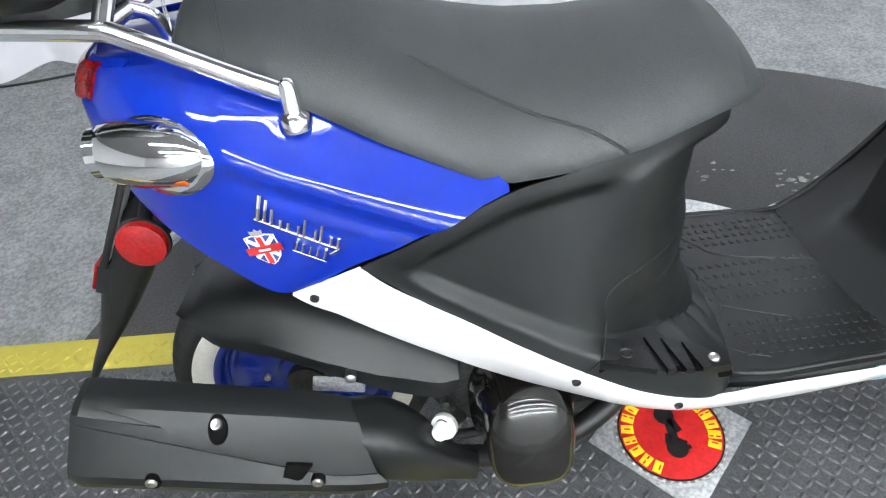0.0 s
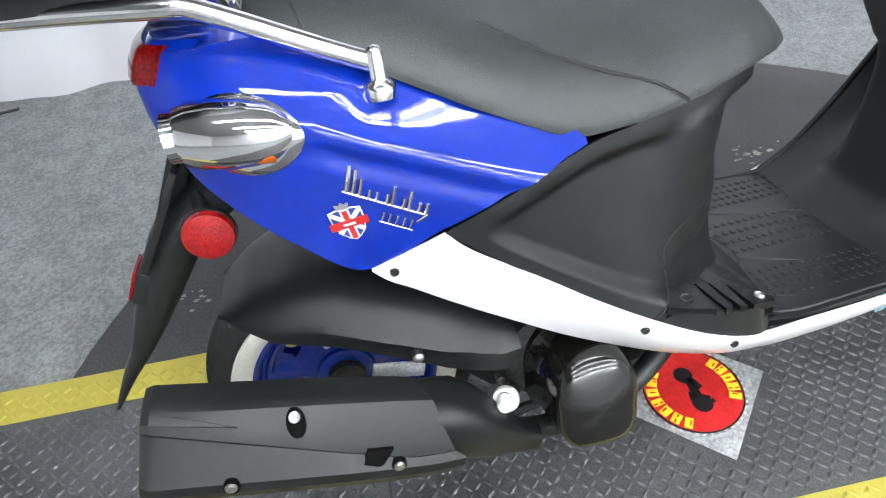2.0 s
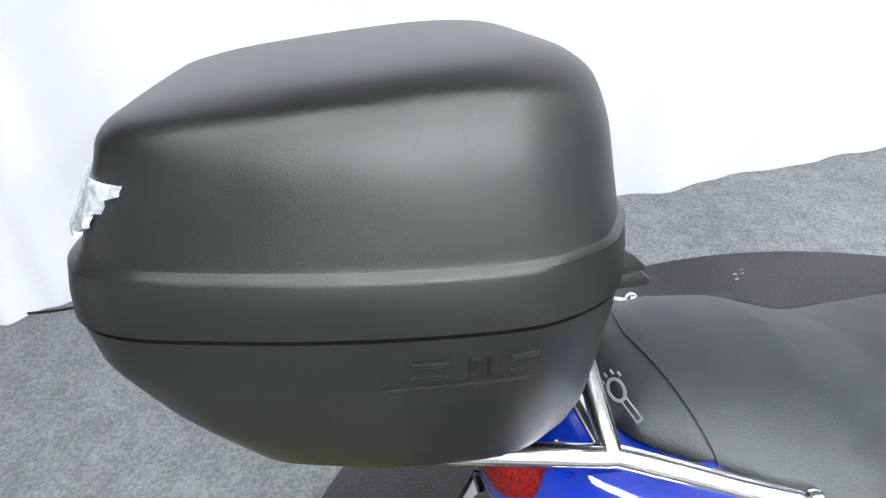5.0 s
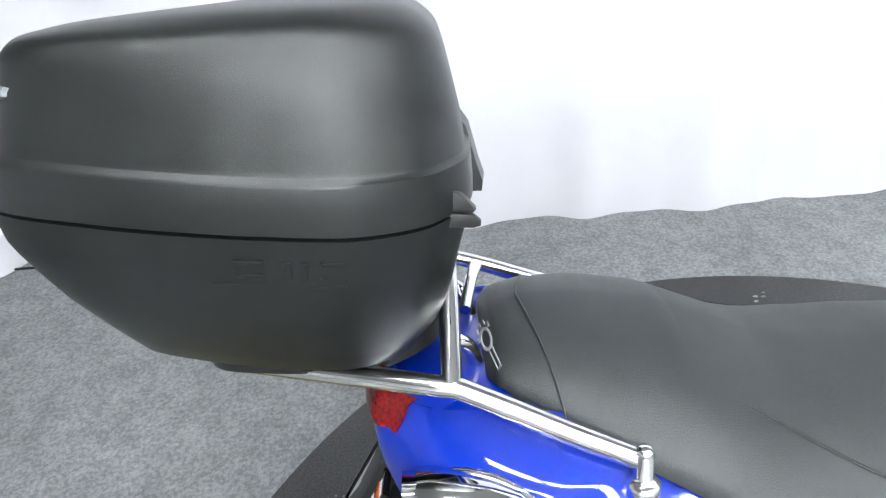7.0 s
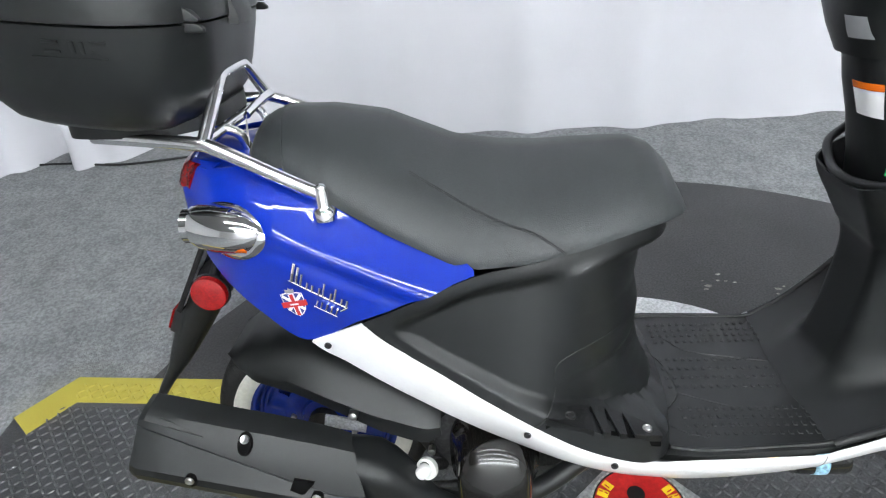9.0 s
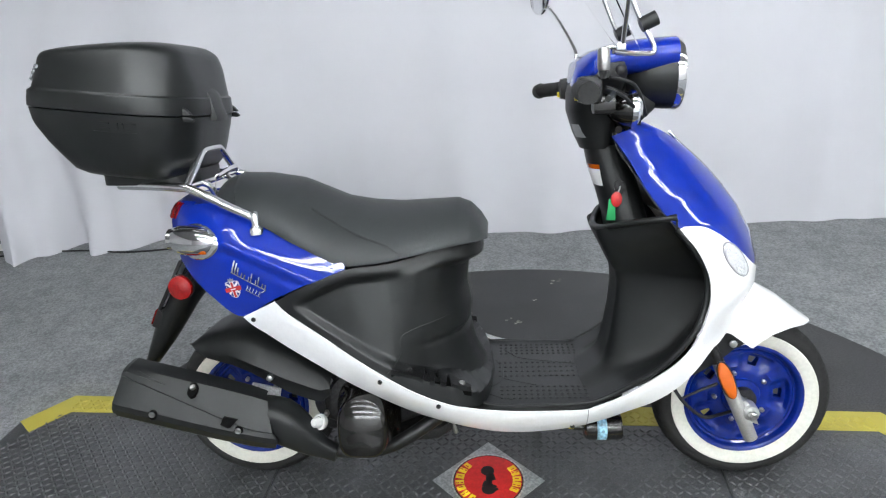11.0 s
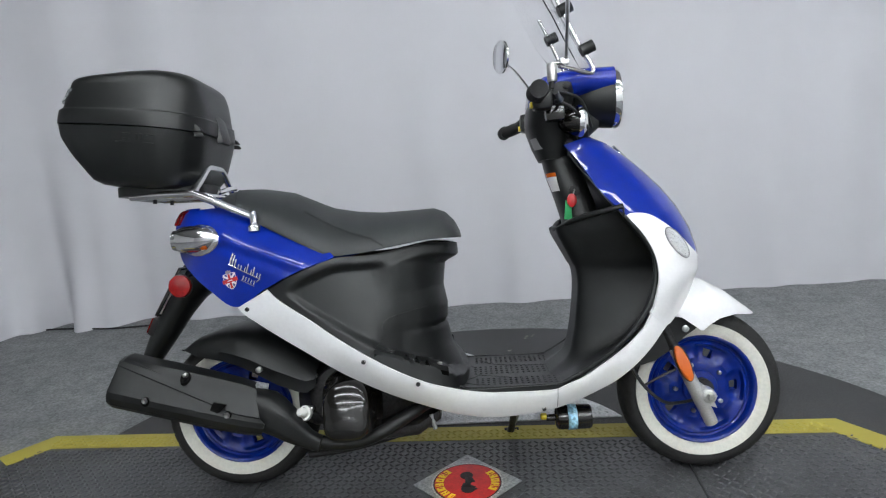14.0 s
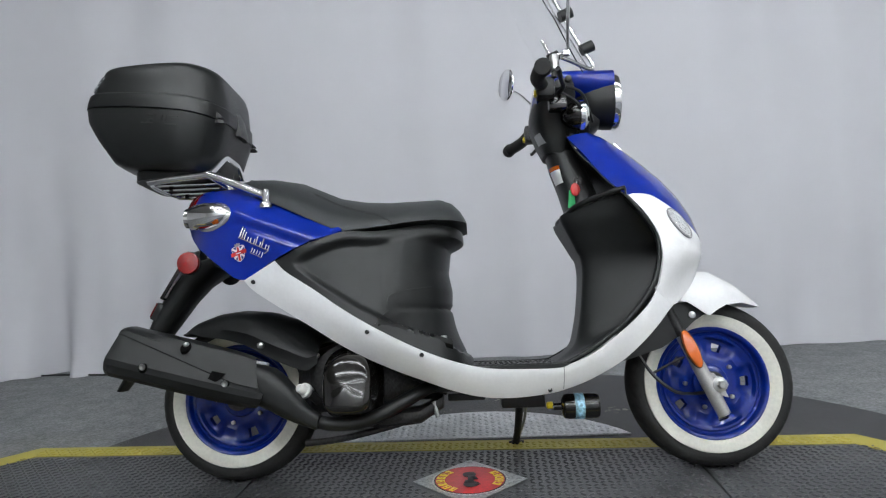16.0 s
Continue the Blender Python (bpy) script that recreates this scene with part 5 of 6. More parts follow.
for k, (pa, pb, pc) in enumerate((((0.9, -0.16, 1.0), (0.945, -0.15, 0.975), (0.985, -0.12, 0.93)), ((0.91, -0.15, 1.02), (0.965, -0.14, 1.0), (1.0, -0.09, 0.935)), ((0.905, -0.14, 0.985), (0.94, -0.11, 0.95), (0.965, -0.07, 0.9)))):
    part("cable", tube([pa, pb, pc], 0.0042, 8, 16), PLASTIC, headset)
part("switch_housing", box((0.05, 0.045, 0.04), (0.895, -0.16, 0.965), 0.012), GLOSSBLACK, headset)
part("clamp_bolt", lathe([(0.009, 0), (0.009, -0.012), (0.006, -0.014), (0.0005, -0.014)], 10, "Y", (0.93, -0.15, 1.035)), DARKMETAL, headset)
for s in (-1, 1):
    part("cable", tube([(0.9, s * 0.15, 1.0), (0.94, s * 0.13, 0.985), (0.985, s * 0.09, 0.95), (0.99, s * 0.05, 0.9)], 0.005, 8, 24), PLASTIC, headset)
part("column_screw", lathe([(0.008, 0), (0.008, -0.005), (0.0005, -0.006)], 12, "Y", (0.945, -0.066, 0.905)), DARKMETAL, headset)

# windscreen with chrome stays
for s in (-1, 1):
    part("screen_stay", tube([(0.905, s * 0.215, 1.07), (0.93, s * 0.2, 1.066), (0.985, s * 0.15, 1.064), (1.001, s * 0.142, 1.068), (0.996, s * 0.14, 1.09), (0.97, s * 0.135, 1.14), (0.93, s * 0.13, 1.235), (0.905, s * 0.127, 1.29)], 0.0055, 12, 50), CHROME, scooter, "bent chrome screen stay")
    for (cx, cy, cz) in ((0.985, 0.138, 1.125), (0.935, 0.131, 1.23)):
        part("screen_clamp", tube([(cx - 0.012, s * cy, cz - 0.004), (cx + 0.02, s * cy, cz + 0.01)], 0.0155, 16, 3, smooth=False), PLASTIC, scooter, "black rubber screen clamp")
rows = []
for i in range(16):
    f = i / 15
    z = 1.055 + 0.46 * f
    xm = 1.055 - 0.2 * f - 0.03 * math.sin(math.pi * f)
    w = 0.165 * min(1, 0.55 + 1.4 * f) * (1 - 0.12 * step(0.7, 1, f))
    rows.append([(xm - 0.06 * (k / 12 - 1) ** 2, w * (k / 12 - 1), z) for k in range(25)])
part("screen", shell(loft(rows, False, False), 0.003), SCREEN, scooter, "clear curved windscreen").visible_shadow = False

# front indicators set in the white trim
for s in (-1, 1):
    cen = Vector((1.178, 0, 0.625))
    rows = []
    for k, d in ((1.0, -0.002), (1.0, 0.006), (0.85, 0.011), (0.4, 0.014), (0.02, 0.015)):
        rows.append([])
        for j in range(28):
            a = 2 * math.pi * j / 28
            u, v = 0.046 * math.cos(a) * k, 0.019 * math.sin(a) * k
            x, z = cen.x + 0.6 * u + 0.8 * v, cen.z - 0.8 * u + 0.6 * v
            rows[-1].append((x, s * (front(x, z) + d), z))
    ind = part("front_indicator", loft(rows), CLEAR, scooter, "clear oval front indicator lens")
    ind.visible_shadow = False
    part("indicator_rim", tube([Vector(q) for q in rows[1]] + [Vector(rows[1][0])], 0.0016, 8, 70), GREYPRINT, ind, "grey edge")
    back = [[(p[0], p[1] - s * 0.0015, p[2]) for p in r] for r in rows[1:3]]
    part("indicator_reflector", loft(back), FACETED, ind, "bright faceted reflector")

# floor details and undersides
bm = None
for i in range(17):
    for y in (-0.16, -0.14, -0.12, -0.1, -0.04, -0.013, 0.013, 0.04, 0.1, 0.12, 0.14, 0.16):
        bm = box((0.007, 0.009, 0.0022), (0.66 + 0.0145 * i + 0.004 * (abs(y) > 0.09), y, 0.2885), 0.0008, None, bm, 1)
tagged(part("tread_ribs", bm, PLASTIC, scooter, "low moulded grip ribs"), kind="stuff")
part("underfloor", slab([(0.5, -0.12), (0.88, -0.12), (0.9, -0.1), (0.9, 0.1), (0.88, 0.12), (0.5, 0.12)], 0.04, "Z", 0.222, 0.01), PLASTIC, scooter)
part("battery_box", box((0.12, 0.1, 0.045), (0.775, 0.06, 0.187), 0.006), PLASTIC, scooter, "black battery box under the floor")
part("rail_guard", box((0.1, 0.02, 0.02), (0.62, -0.05, 0.205), 0.005), PLASTIC, scooter)
sidestand = part("side_stand", tube([(0.77, 0.11, 0.17), (0.768, 0.15, 0.12), (0.762, 0.21, 0.055), (0.757, 0.232, 0.034)], [0.012, 0.011, 0.01, 0.012], 12, 16), DARKMETAL, scooter, "black side stand folded down")
part("stand_foot", tube([(0.74, 0.236, 0.036), (0.785, 0.236, 0.036)], 0.01, 10, 3, smooth=False), DARKMETAL, sidestand)
part("stand_return", tube([(0.79, 0.11, 0.17), (0.785, 0.15, 0.12), (0.772, 0.2, 0.07)], 0.004, 8, 12), STEEL, sidestand)
horn = part("canister", lathe([(0.008, 0.84), (0.01, 0.862), (0.022, 0.864), (0.03, 0.87), (0.032, 0.88), (0.032, 0.95), (0.029, 0.957), (0.0005, 0.958)], 28, "X", (0, -0.1, 0.176)), GLOSSBLACK, scooter, "black canister with a blue printed band")
part("band", lathe([(0.0322, 0.895), (0.0328, 0.896), (0.0328, 0.918), (0.0322, 0.919)], 28, "X", (0, -0.1, 0.176), closed=True), material("pale_blue_print", (0.3, 0.55, 0.7), 0.4, tint=0.3, tint_scale=60), horn)
part("fitting", lathe([(0.006, 0.825), (0.009, 0.828), (0.009, 0.84), (0.005, 0.842)], 8, "X", (0, -0.1, 0.18)), YELLOWPLASTIC, horn, "brass fitting")

# screws in the trim
for (sx, sz) in ((0.096, 0.519), (0.391, 0.381), (0.521, 0.322), (0.828, 0.224)):
    for s in (-1, 1):
        w = flank(sx, sz) + 0.006
        part("trim_screw", lathe([(0.0055, s * (w - 0.006)), (0.0055, s * (w + 0.001)), (0.0045, s * (w + 0.0014)), (0.0035, s * (w - 0.001)), (0.0005, s * (w - 0.001))], 14, "Y", (sx, 0, sz)), DARKMETAL, scooter)

# ---- key tag ----
tag = thing("key_tag", "green and red paper key tag hanging from the ignition lock", "tag", STAND)
part("tag", box((0.03, 0.002, 0.05), (0.935, -0.074, 0.722), 0.0006, Euler((0, radians(8), radians(20)))), GREENTAG, tag)
part("fob", loft([[(0.94 + r * math.cos(a) * 0.7, -0.08 + d, 0.748 + r * math.sin(a)) for a in (2 * math.pi * k / 20 for k in range(20))] for r, d in ((0.014, 0), (0.018, -0.002), (0.018, -0.005), (0.014, -0.007))]), REDPAINT, tag, "red oval fob")
part("key_ring", tube([(0.95, -0.076, 0.777), (0.945, -0.08, 0.765), (0.94, -0.08, 0.757)], 0.0018, 8, 10), STEEL, tag)

# ---- top case, tilted a little forward ----
case = thing("top_case", "black plastic top case with a clear rear reflector on the rack", "top case", STAND @ pose(-0.2, 0, 1.002, 0, 6.8, 0))
PLAN = [(1.0, 0.0), (1.0, 0.3), (0.99, 0.5), (0.955, 0.66), (0.9, 0.79), (0.83, 0.9), (0.765, 0.972), (0.7, 0.997), (0.6, 1.0), (0.48, 0.988), (0.3, 0.94), (0.1, 0.84), (0.015, 0.65), (0.003, 0.33), (0.0005, 0.12), (0.0, 0.0)]
half = even([(a, b, 0) for a, b in PLAN], 72)
full = [(p.x, p.y) for p in half] + [(p.x, -p.y) for p in half[-2:0:-1]]


def case_level(z, xr, xf, w, slope=0.0):
    out = []
    for a, b in full:
        x = xr + 0.014 + (xf - xr - 0.014) * a
        fuller = 1 - 0.2 * step(0.06, 0.12, z)          # the lid's top is squarer in plan
        if a > 0.5:                                     # fuller front corners low down
            x += 0.01 * (1 - step(0.04, 0.11, z)) * math.exp(-((abs(b) - 0.87) / 0.13) ** 2)
        out.append((x, 0.203 * w * math.copysign(abs(b) ** fuller, b), z - slope * max(0.0, 0.1 - x) ** 1.3))
    return out


# x here is counted from the middle of the case
def levels(rows_):
    return [case_level(*r) for r in rows_]


part("lower_shell", loft(levels([(-0.152, -0.09, 0.112, 0.6), (-0.149, -0.115, 0.13, 0.7), (-0.138, -0.138, 0.148, 0.78), (-0.12, -0.153, 0.161, 0.83), (-0.1, -0.169, 0.168, 0.88), (-0.08, -0.186, 0.172, 0.915), (-0.06, -0.2, 0.175, 0.942), (-0.04, -0.214, 0.178, 0.962), (-0.03, -0.219, 0.18, 0.972), (-0.002, -0.225, 0.183, 0.988), (-0.001, -0.216, 0.178, 0.975)])), CASE, case)
def refined(rows_, n):
    """The same levels, joined smoothly by n rows."""
    full_rows = [r if len(r) == 5 else (*r, 0.0) for r in rows_]
    a, b = curve_pts([r[:3] for r in full_rows], n), curve_pts([(r[3], r[4], 0) for r in full_rows], n)
    return [(*p, q.x, max(0.0, q.y)) for p, q in zip(a, b)]


lid = part("lid", loft(levels([(0.001, -0.224, 0.182, 0.98), (0.002, -0.2275, 0.185, 0.996), (0.018, -0.227, 0.184, 0.997), (0.037, -0.224, 0.181, 0.994), (0.0405, -0.2185, 0.181, 0.989), (0.0435, -0.2155, 0.176, 0.972)] + refined([(0.0445, -0.215, 0.1755, 0.97), (0.07, -0.207, 0.17, 0.952), (0.1, -0.196, 0.161, 0.928, 0.015), (0.121, -0.191, 0.154, 0.9, 0.045), (0.139, -0.182, 0.146, 0.862, 0.095), (0.15, -0.166, 0.134, 0.806, 0.135), (0.157, -0.144, 0.119, 0.724, 0.16), (0.161, -0.115, 0.093, 0.575, 0.18), (0.163, -0.07, 0.06, 0.28, 0.19), (0.1635, -0.03, 0.03, 0.05, 0.19)], 40))), CASE, case)
rows = []
for f in range(11):
    z, ridge = 0.093 - 0.0036 * f, 0.0011 * (f % 2)
    level = case_level(z, -0.2 - 0.0019 * f - ridge, 0.176, 0.955 + 0.002 * f)
    rows.append(even([p for p, q in zip(level, full) if q[0] < 0.1 - 0.0065 * f], 48))
part("tail_reflector", shell(loft(rows, False, False), 0.004), CLEARLENS, case, "clear ribbed rear reflector")
part("latch", loft([[(x - 0.02, -0.036, z), (x - 0.006, -0.032, z), (x - 0.002, 0, z), (x - 0.006, 0.032, z), (x - 0.02, 0.036, z)] for x, z in ((0.164, 0.075), (0.184, 0.05), (0.196, 0.015), (0.203, -0.002), (0.203, -0.012))]), CASE, case, "black front latch handle")
for y in (-0.14, 0.126):
    hinge = part("hinge_tab", slab([(0.13, 0.028), (0.155, 0.026), (0.172, 0.016), (0.183, 0.006), (0.181, 0.003), (0.13, 0.003)], 0.014, "Y", y, 0.002), CASE, case)
    part("hinge_lug", slab([(0.14, 0.001), (0.18, 0.001), (0.188, -0.005), (0.188, -0.009), (0.182, -0.011), (0.14, -0.012)], 0.01, "Y", y + 0.002, 0.002), CASE, hinge)


def case_side(x):
    """Half width of the lower shell at its name line."""
    a = (x + 0.214) / (0.181 + 0.214)
    return 0.203 * 0.976 * lerp_at([(q.x, q.y) for q in reversed(half)], a)


# low raised bars in a row stand for the moulded name
for s in (-1, 1):
    for x, wk, hk, dz in ((0.015, 0.022, 0.004, 0.006), (0.015, 0.022, 0.004, -0.006), (0.043, 0.006, 0.016, 0), (0.055, 0.006, 0.016, 0), (0.076, 0.02, 0.004, 0.006), (0.076, 0.02, 0.004, -0.006), (0.102, 0.008, 0.016, 0), (0.113, 0.01, 0.005, -0.004), (0.035, 0.1, 0.002, -0.014)):
        part("embossed_bar", box((wk, 0.003, hk), (x, s * (case_side(x) - 0.0002 + 0.28 * dz), -0.026 + dz), 0.001, Euler((radians(-16 * s), 0, math.atan(s * (case_side(x + 0.01) - case_side(x - 0.01)) / 0.02)))), CASE, case)
mount = thing("mounting_plate", "flat black plastic mounting plate clamped on the rack", "mounting plate", STAND)
part("plate", slab([(p[0] * 0.235 - 0.29, 0.12 * p[1]) for p in full], 0.026, "Z", 0.829, 0.008), PLASTIC, mount)


# ---- printed square on the deck: plain shapes only ----
sign = thing("floor_sign", "square metal-look floor sign with a red disc and yellow bars", "sign", pose(0.62, -0.095, 0.002, 0, 0, 45))
part("sign_plate", box((0.212, 0.212, 0.002), (0, 0, 0.0008), 0.0006), SIGNSHEET, sign, "grey tread-pattern sheet")
bm = bmesh.new()
rng = random.Random(4)
for i in range(9):
    for j in range(9):
        x, y = -0.09 + 0.0225 * i, -0.09 + 0.0225 * j
        if x * x + y * y > 0.0092:
            box((0.014, 0.003, 0.0008), (x, y, 0.0022), 0.0003, Euler((0, 0, radians(45 if (i + j) % 2 else -45))), bm, 1)
tagged(part("sign_treads", bm, SIGNSHEET, sign), kind="stuff")


def disc(name, r, z, mat, label="", x=0, y=0, sx=1.0):
    return part(name, slab([(x + sx * r * math.cos(a), y + r * math.sin(a)) for a in (2 * math.pi * k / 64 for k in range(64))], 0.0004, "Z", z), mat, sign, label, 30)


disc("chain_ring", 0.0985, 0.002, OFFWHITE, "pale linked ring")
disc("disc_border", 0.094, 0.0026, BLACKPRINT)
disc("red_disc", 0.0905, 0.0032, REDPAINT, "red printed disc")
for k in range(44):
    a = 2 * math.pi * k / 44
    part("chain_link", box((0.008, 0.0045, 0.0006), (0.0965 * math.cos(a), 0.0965 * math.sin(a), 0.0028), 0.0002, Euler((0, 0, a + math.pi / 2))), STEEL, sign)
# two arcs of plain yellow bars stand for the lettering
for start, count, gap in ((-72, 5, 15.0), (92, 7, 16.5)):
    for k in range(count):
        a = math.radians(start + gap * k)
        m = Euler((0, 0, a + math.pi / 2))
        c, s_ = math.cos(a), math.sin(a)
        part("lettering_bar", box((0.0165 if k % 3 else 0.0145, 0.0225, 0.0005), (0.0765 * c, 0.0765 * s_, 0.0039), 0.0002, m), YELLOWPRINT, sign, "yellow bar")
        off = (0.003, -0.0035, 0.0)[k % 3]
        for r, hgt in ((0.0825, 0.008), (0.0705, 0.007)) if k % 2 else ((0.0765, 0.011),):
            part("lettering_gap", box((0.0028, hgt, 0.0005), (r * c - off * s_, r * s_ + off * c, 0.0044), 0.0001, m), REDPAINT, sign)
# dark motorcycle-like blot in the middle, as plain blobs
rot = math.radians(-135)


def turn(x, y):
    return (x * math.cos(rot) - y * math.sin(rot), x * math.sin(rot) + y * math.cos(rot))


for x, y, r, sx in ((0.033, 0.002, 0.019, 1.0), (-0.033, -0.002, 0.018, 1.0)):
    p = turn(x, y)
    disc("blot", r, 0.0037, BLACKPRINT, "", p[0], p[1])
for x, y, w, h, t in ((0.0, 0.002, 0.05, 0.016, 0), (-0.012, 0.01, 0.03, 0.014, 20), (0.014, -0.008, 0.02, 0.012, -15), (0.02, 0.014, 0.02, 0.005, 60), (0.034, 0.02, 0.008, 0.014, 10)):
    p = turn(x, y)
    part("blot", box((w, h, 0.0006), (p[0], p[1], 0.0039), 0.0002, Euler((0, 0, rot + radians(t)))), BLACKPRINT, sign)


# ---- badges on the tail: plain bars and a striped shield ----
def on_tail(x, z, lift=0.0):
    return Vector((x, -(flank(x, z) + lift), z))


badge_line = new("name_badge")
badge_line.parent = scooter
badge_line["label"] = "raised chrome bars in a slanting row"


def stroke(pts, r=0.0019):
    part("chrome_bar", tube([on_tail(x, z, 0.002) for x, z in pts], r, 8, 14), CHROME, badge_line)


ux, uz = 0.90, -0.44                      # along the row
vx, vz = 0.30, 0.954                      # up the strokes


def bl(u, v):
    return (0.058 + ux * u + vx * v, 0.636 + uz * u + vz * v)


# a tall bar, then shorter ones on a long foot stroke, and a second row of small bars
stroke([bl(0.004, 0), bl(0.004, 0.014), bl(0.004, 0.029)], 0.0028)
stroke([bl(0.011, 0.001), bl(0.011, 0.014), bl(0.011, 0.027)], 0.0024)
stroke([bl(0.018, 0.0), bl(0.018, 0.01), bl(0.018, 0.02)], 0.0022)
for u, h in ((0.028, 0.011), (0.036, 0.011), (0.047, 0.012), (0.053, 0.022), (0.065, 0.012), (0.071, 0.022), (0.082, 0.011), (0.09, 0.012)):
    stroke([bl(u, -0.001), bl(u, h / 2), bl(u, h)], 0.002)
stroke([bl(0.0, -0.001), bl(0.03, -0.001), bl(0.05, -0.001), bl(0.07, -0.001), bl(0.092, -0.001)], 0.0018)
stroke([bl(0.092, 0.0), bl(0.088, -0.006), bl(0.083, -0.012)], 0.0018)
for u in (0.046, 0.053, 0.061, 0.069, 0.077):
    stroke([bl(u, -0.022), bl(u + 0.001, -0.016), bl(u + 0.001, -0.011)], 0.0015)
stroke([bl(0.043, -0.0245), bl(0.06, -0.0245), bl(0.08, -0.0245)], 0.0012)

crest = new("shield_badge")
crest.parent = scooter
crest["label"] = "small red, white and blue striped shield sticker"


def sticker(pts, lift, mat):
    """A thin patch laid on the tail; pts in the shield's own u, v."""
    c = [(0.058 + 0.97 * u - 0.2 * v, 0.594 + 0.2 * u + 0.97 * v) for u, v in pts]
    mid = (sum(p[0] for p in c) / len(c), sum(p[1] for p in c) / len(c))
    bm = bmesh.new()
    m = bm.verts.new(on_tail(*mid, lift))
    ring_ = [bm.verts.new(on_tail(*p, lift)) for p in c]
    for i in range(len(ring_)):
        bm.faces.new((m, ring_[i], ring_[(i + 1) % len(ring_)]))
    part("sticker", shell(bm, 0.0004), mat, crest)


sh = [(-0.017, 0.016), (-0.008, 0.018), (0, 0.0165), (0.008, 0.018), (0.017, 0.016), (0.017, 0.0), (0.013, -0.011), (0.006, -0.018), (0, -0.021), (-0.006, -0.018), (-0.013, -0.011), (-0.017, 0.0)]
sticker([(u * 1.08, v * 1.08) for u, v in sh], 0.0012, WHITEPRINT)
sticker(sh, 0.0018, BLUEPRINT)
sticker([(-0.005, 0.017), (0.005, 0.017), (0.005, -0.018), (0, -0.0205), (-0.005, -0.018)], 0.0024, WHITEPRINT)
for a, b in (((-0.016, 0.015), (0.014, -0.011)), ((0.016, 0.015), (-0.014, -0.011))):
    dx, dy = b[0] - a[0], b[1] - a[1]
    n = math.hypot(dx, dy)
    ox, oy = -dy / n * 0.0025, dx / n * 0.0025
    sticker([(a[0] + ox, a[1] + oy), (a[0] - ox, a[1] - oy), (b[0] - ox, b[1] - oy), (b[0] + ox, b[1] + oy)], 0.0023, WHITEPRINT)
sticker([(-0.003, 0.017), (0.003, 0.017), (0.003, -0.0195), (0, -0.0205), (-0.003, -0.0195)], 0.003, REDPAINT)
sticker([(-0.022, 0.004), (0.022, 0.0065), (0.022, -0.0035), (-0.022, -0.0055)], 0.0034, REDPAINT)
sticker([(-0.007, 0.001), (0.007, 0.0016), (0.007, -0.001), (-0.007, -0.0014)], 0.004, WHITEPRINT)
sticker([(-0.007, 0.019), (0.007, 0.019), (0.008, 0.026), (0.003, 0.024), (0, 0.028), (-0.003, 0.024), (-0.008, 0.026)], 0.0018, GREYPRINT)

# stickers on the column and the pocket, laid just proud of the curved covers
def cover_sticker(name, mat, xs, y0, y1, z0, z1, parent, label=""):
    """A patch wrapped on the rear of a cover; xs(y, z) is the cover's rear face."""
    rows_ = [[(xs(y0 + (y1 - y0) * i / 8, z0 + (z1 - z0) * j / 8) - 0.0012, y0 + (y1 - y0) * i / 8, z0 + (z1 - z0) * j / 8) for i in range(9)] for j in range(9)]
    return part(name, shell(loft(rows_, False, False), 0.0005), mat, parent, label)


def column_rear(y, z):
    cx, rx, ry = lerp_at([(0.7, 0.972), (0.76, 0.955), (0.82, 0.935), (0.868, 0.92)], z), 0.05, lerp_at([(0.7, 0.085), (0.76, 0.07), (0.82, 0.062), (0.868, 0.058)], z)
    return cx - rx * max(0.0, 1 - abs(y / ry) ** 2.6) ** (1 / 2.6)


def cover_rear(y, z):
    cx, rx, ry = lerp_at([(0.862, 0.905), (0.9, 0.9), (0.95, 0.893)], z), lerp_at([(0.862, 0.038), (0.9, 0.05), (0.95, 0.058)], z), lerp_at([(0.862, 0.06), (0.9, 0.075), (0.95, 0.09)], z)
    return cx - rx * max(0.0, 1 - abs(y / ry) ** 2.6) ** (1 / 2.6)


cover_sticker("label_sticker", GREYPRINT, cover_rear, -0.064, -0.03, 0.89, 0.92, headset, "small grey sticker with plain bars")
warn = cover_sticker("warning_sticker", WHITEPRINT, column_rear, -0.056, -0.012, 0.776, 0.815, scooter, "white sticker with an orange band")
cover_sticker("band", ORANGE, column_rear, -0.056, -0.012, 0.8155, 0.826, warn)
part("emblem", tube([(1.07, -0.012, 0.892), (1.085, -0.012, 0.877), (1.1, -0.012, 0.861)], 0.003, 8, 8), CHROME, scooter, "plain chrome emblem strip")


# ---- raised treads of the deck and the bare plate ----
def tread_mesh(length, width, height):
    me = bpy.data.meshes.new("tread")
    l, w = length / 2, width / 2
    v = [(-l, 0, 0), (-l * 0.45, -w, 0), (l * 0.45, -w, 0), (l, 0, 0), (l * 0.45, w, 0), (-l * 0.45, w, 0), (-l * 0.55, 0, height), (-l * 0.3, -w * 0.45, height), (l * 0.3, -w * 0.45, height), (l * 0.55, 0, height), (l * 0.3, w * 0.45, height), (-l * 0.3, w * 0.45, height)]
    f = [(i, (i + 1) % 6, 6 + (i + 1) % 6, 6 + i) for i in range(6)] + [(6, 7, 8, 9, 10, 11)]
    me.from_pydata(v, [], f)
    me.shade_smooth()
    return me, v, f


def inside_deck(x, y):
    if not (X0 + 0.018 < x < X1 - 0.018 and YN + 0.016 < y < YF - 0.016):
        return False
    cx = min(x - X0, X1 - x)
    cy = min(y - YN, YF - y)
    return cx / CUT + cy / 0.14 > 1.28


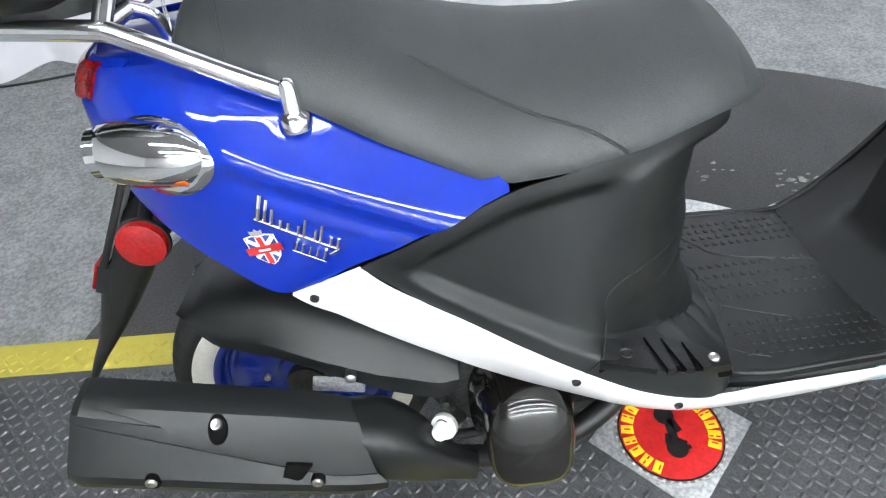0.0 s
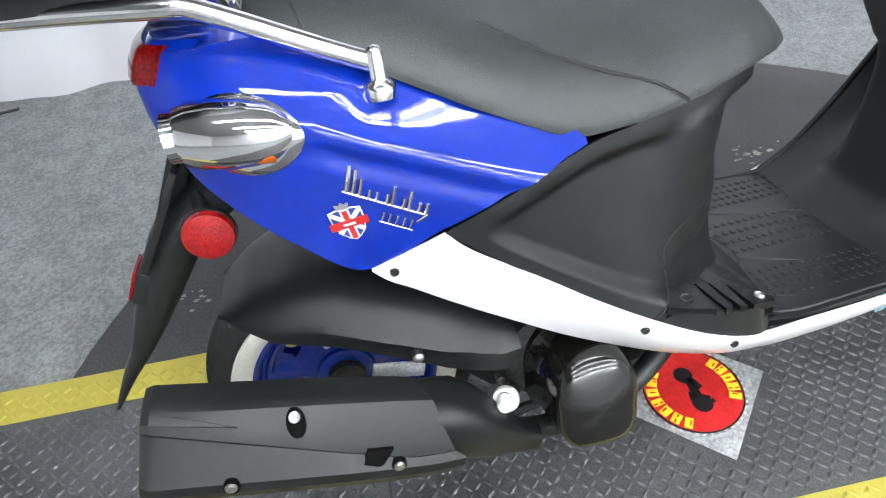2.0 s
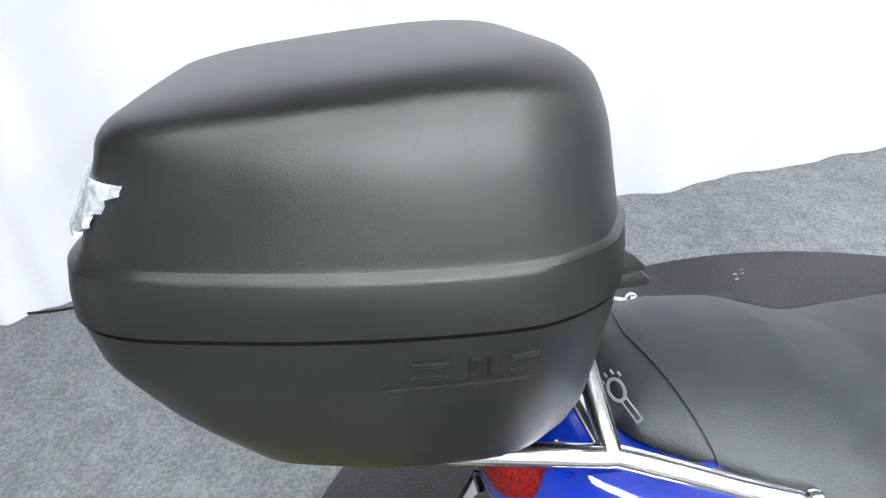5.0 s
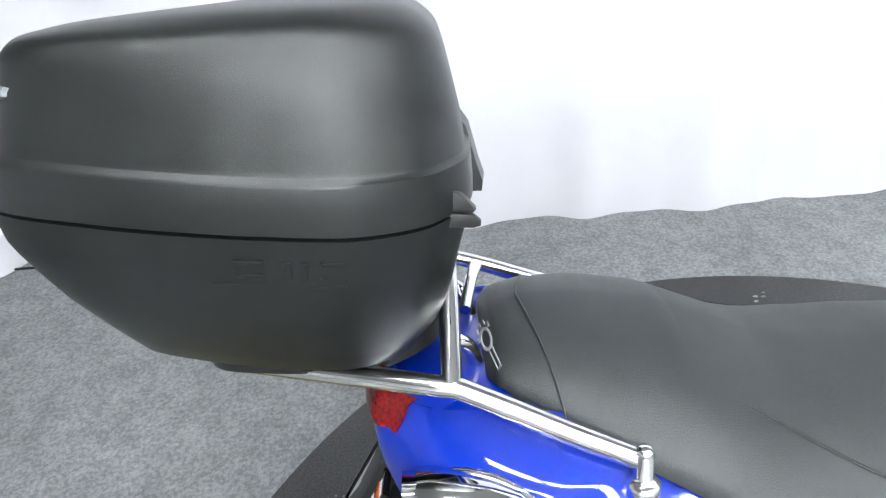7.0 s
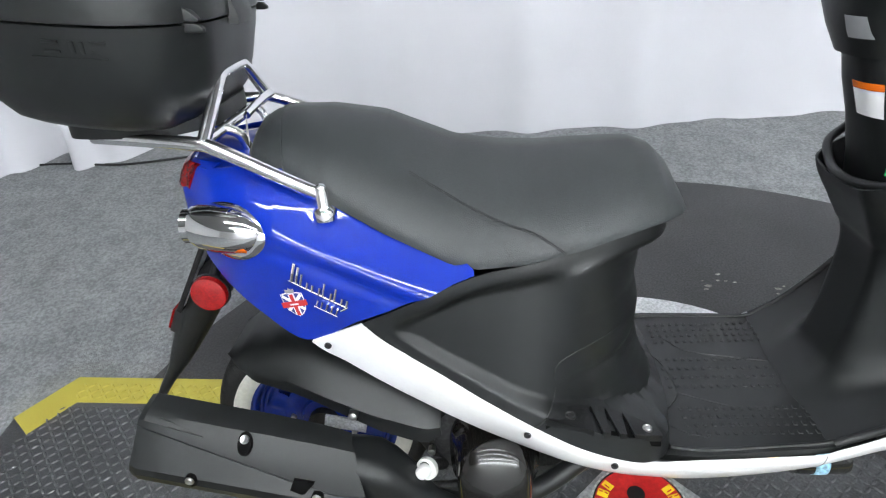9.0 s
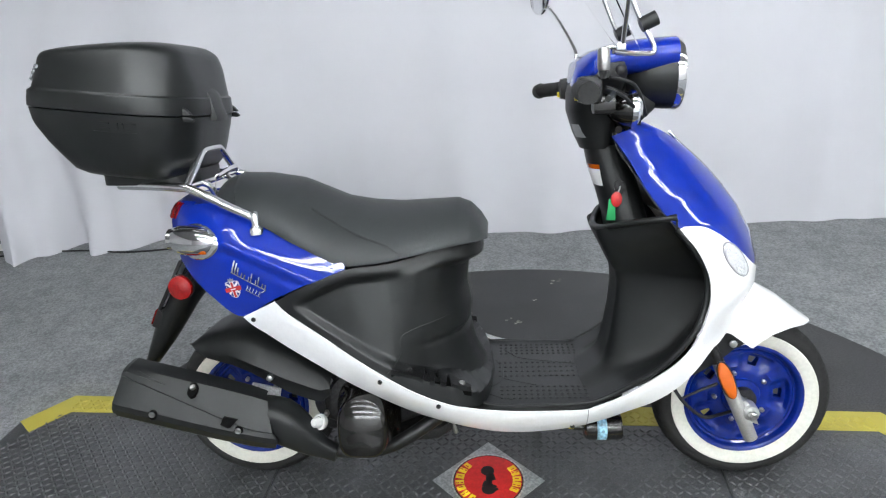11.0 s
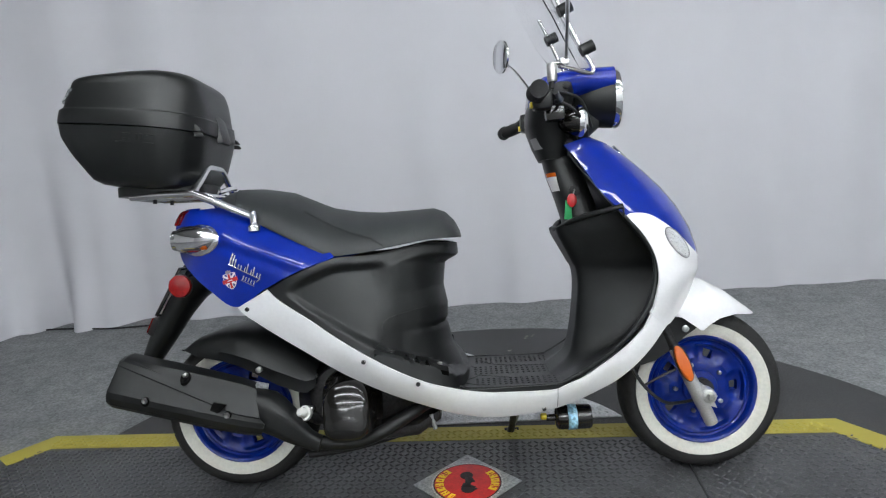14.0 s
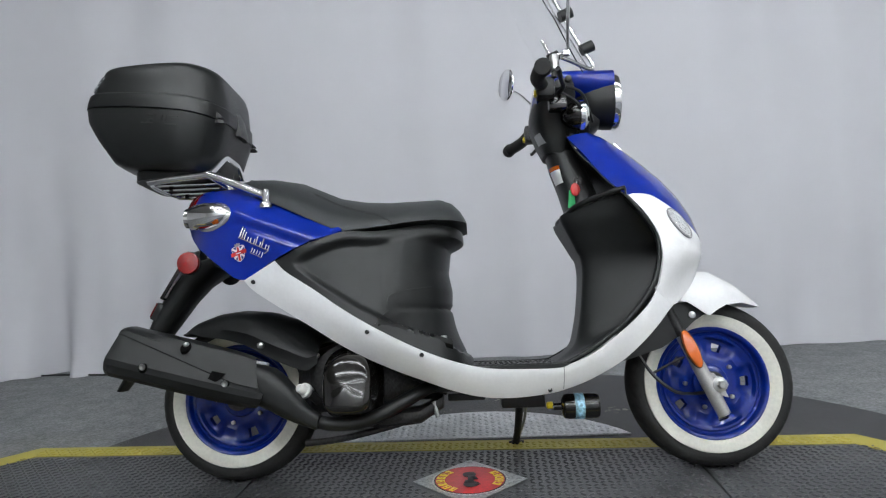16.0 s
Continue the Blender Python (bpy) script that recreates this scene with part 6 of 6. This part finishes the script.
def in_border(x, y):
    cy, cx = min(y - YN, YF - y), min(x - X0, X1 - x)
    return cy < 0.085 or (cx / CUT + cy / 0.14 < 2.0 and cx < 0.1)


base, bv, bf = tread_mesh(0.0235, 0.0072, 0.0029)
base.materials.append(DECK)
PITCH = 0.0195
many = {"deck": ([], []), "border": ([], []), "plate": ([], [])}
singles = []
rng = random.Random(11)
for i in range(int((X1 - X0) / PITCH) + 1):
    for j in range(int((YF - YN) / PITCH) + 1):
        x, y = X0 + PITCH * i, YN + PITCH * (j + 0.5)
        if not inside_deck(x, y) or abs(x - 0.031) < 0.012 or abs(x - 1.24) < 0.012:
            continue
        if abs(x - 0.62) + abs(y + 0.095) < 0.165:
            continue
        m = pose(x, y, 0.0, 0, 0, (45 if (i + j) % 2 else -45) + rng.uniform(-2, 2))
        edge = min(y - YN, YF - y)
        if 0.072 < edge < 0.098:
            continue
        border = in_border(x, y)
        if border and min(x - X0, X1 - x) < 0.13:
            continue
        if not border and 0.35 < x < 1.0 and -0.335 < y < 0.03 and len(singles) < 300:
            singles.append(m)
            continue
        vs, fs = many["border" if border else "deck"]
        o = len(vs)
        vs += [tuple(m @ Vector(p) + Vector((0, 0, 0.0015 if border else 0))) for p in bv]
        fs += [tuple(o + k for k in q) for q in bf]
for m in singles:
    t = new("tread", base)
    t.parent = deck
    t.matrix_basis = m
for i in range(48):
    for j in range(24):
        x, y = 0.14 + 0.0215 * i, 0.295 + 0.0215 * j
        if (x - 0.66) ** 2 + (y - 0.05) ** 2 > 0.5 ** 2:
            continue
        m = pose(x, y, -0.001, 0, 0, 45 if (i + j) % 2 else -45)
        vs, fs = many["plate"]
        o = len(vs)
        vs += [tuple(m @ Vector(p)) for p in bv]
        fs += [tuple(o + k for k in q) for q in bf]
for key, mat, par in (("deck", DECK, deck), ("border", YELLOW, deck), ("plate", CHECKER, plate)):
    me = bpy.data.meshes.new("treads")
    me.from_pydata(many[key][0], [], many[key][1])
    me.materials.append(mat)
    me.shade_smooth()
    ob = new("treads", me)
    ob.parent = par
    ob["kind"] = "stuff"

# worn spots and scratches on the round mat
rng = random.Random(5)
bm = bmesh.new()
for cx, cy, n, spread, size in ((1.16, 0.56, 14, 0.04, 0.007), (0.71, 0.75, 5, 0.02, 0.006), (0.79, 0.92, 3, 0.012, 0.006), (0.55, 0.62, 6, 0.1, 0.004), (0.98, 0.62, 7, 0.03, 0.006), (-0.35, 0.45, 10, 0.06, 0.006), (0.9, 1.09, 5, 0.02, 0.005)):
    for _ in range(n):
        x, y = cx + rng.gauss(0, spread), cy + rng.gauss(0, spread * 0.5)
        if (x - MID[0]) ** 2 + (y - MID[1]) ** 2 > (RADIUS - 0.03) ** 2 or y < YF + 0.02:
            continue
        r = size * rng.uniform(0.4, 1.3)
        k = rng.randint(5, 8)
        pts = [(x + r * rng.uniform(0.5, 1.3) * 1.5 * math.cos(2 * math.pi * q / k), y + r * rng.uniform(0.4, 1.2) * math.sin(2 * math.pi * q / k)) for q in range(k)]
        slab(pts, 0.0007, "Z", FLOOR_Z + 0.008, 0, bm)
scuff = mesh_object("scuff_marks", bm, material("pale_scuff", (0.36, 0.35, 0.31), 0.8, tint=0.3, tint_scale=80), smooth=False)
tagged(scuff, "pale paint scuffs on the round rubber mat", "scuff marks", kind="stuff")
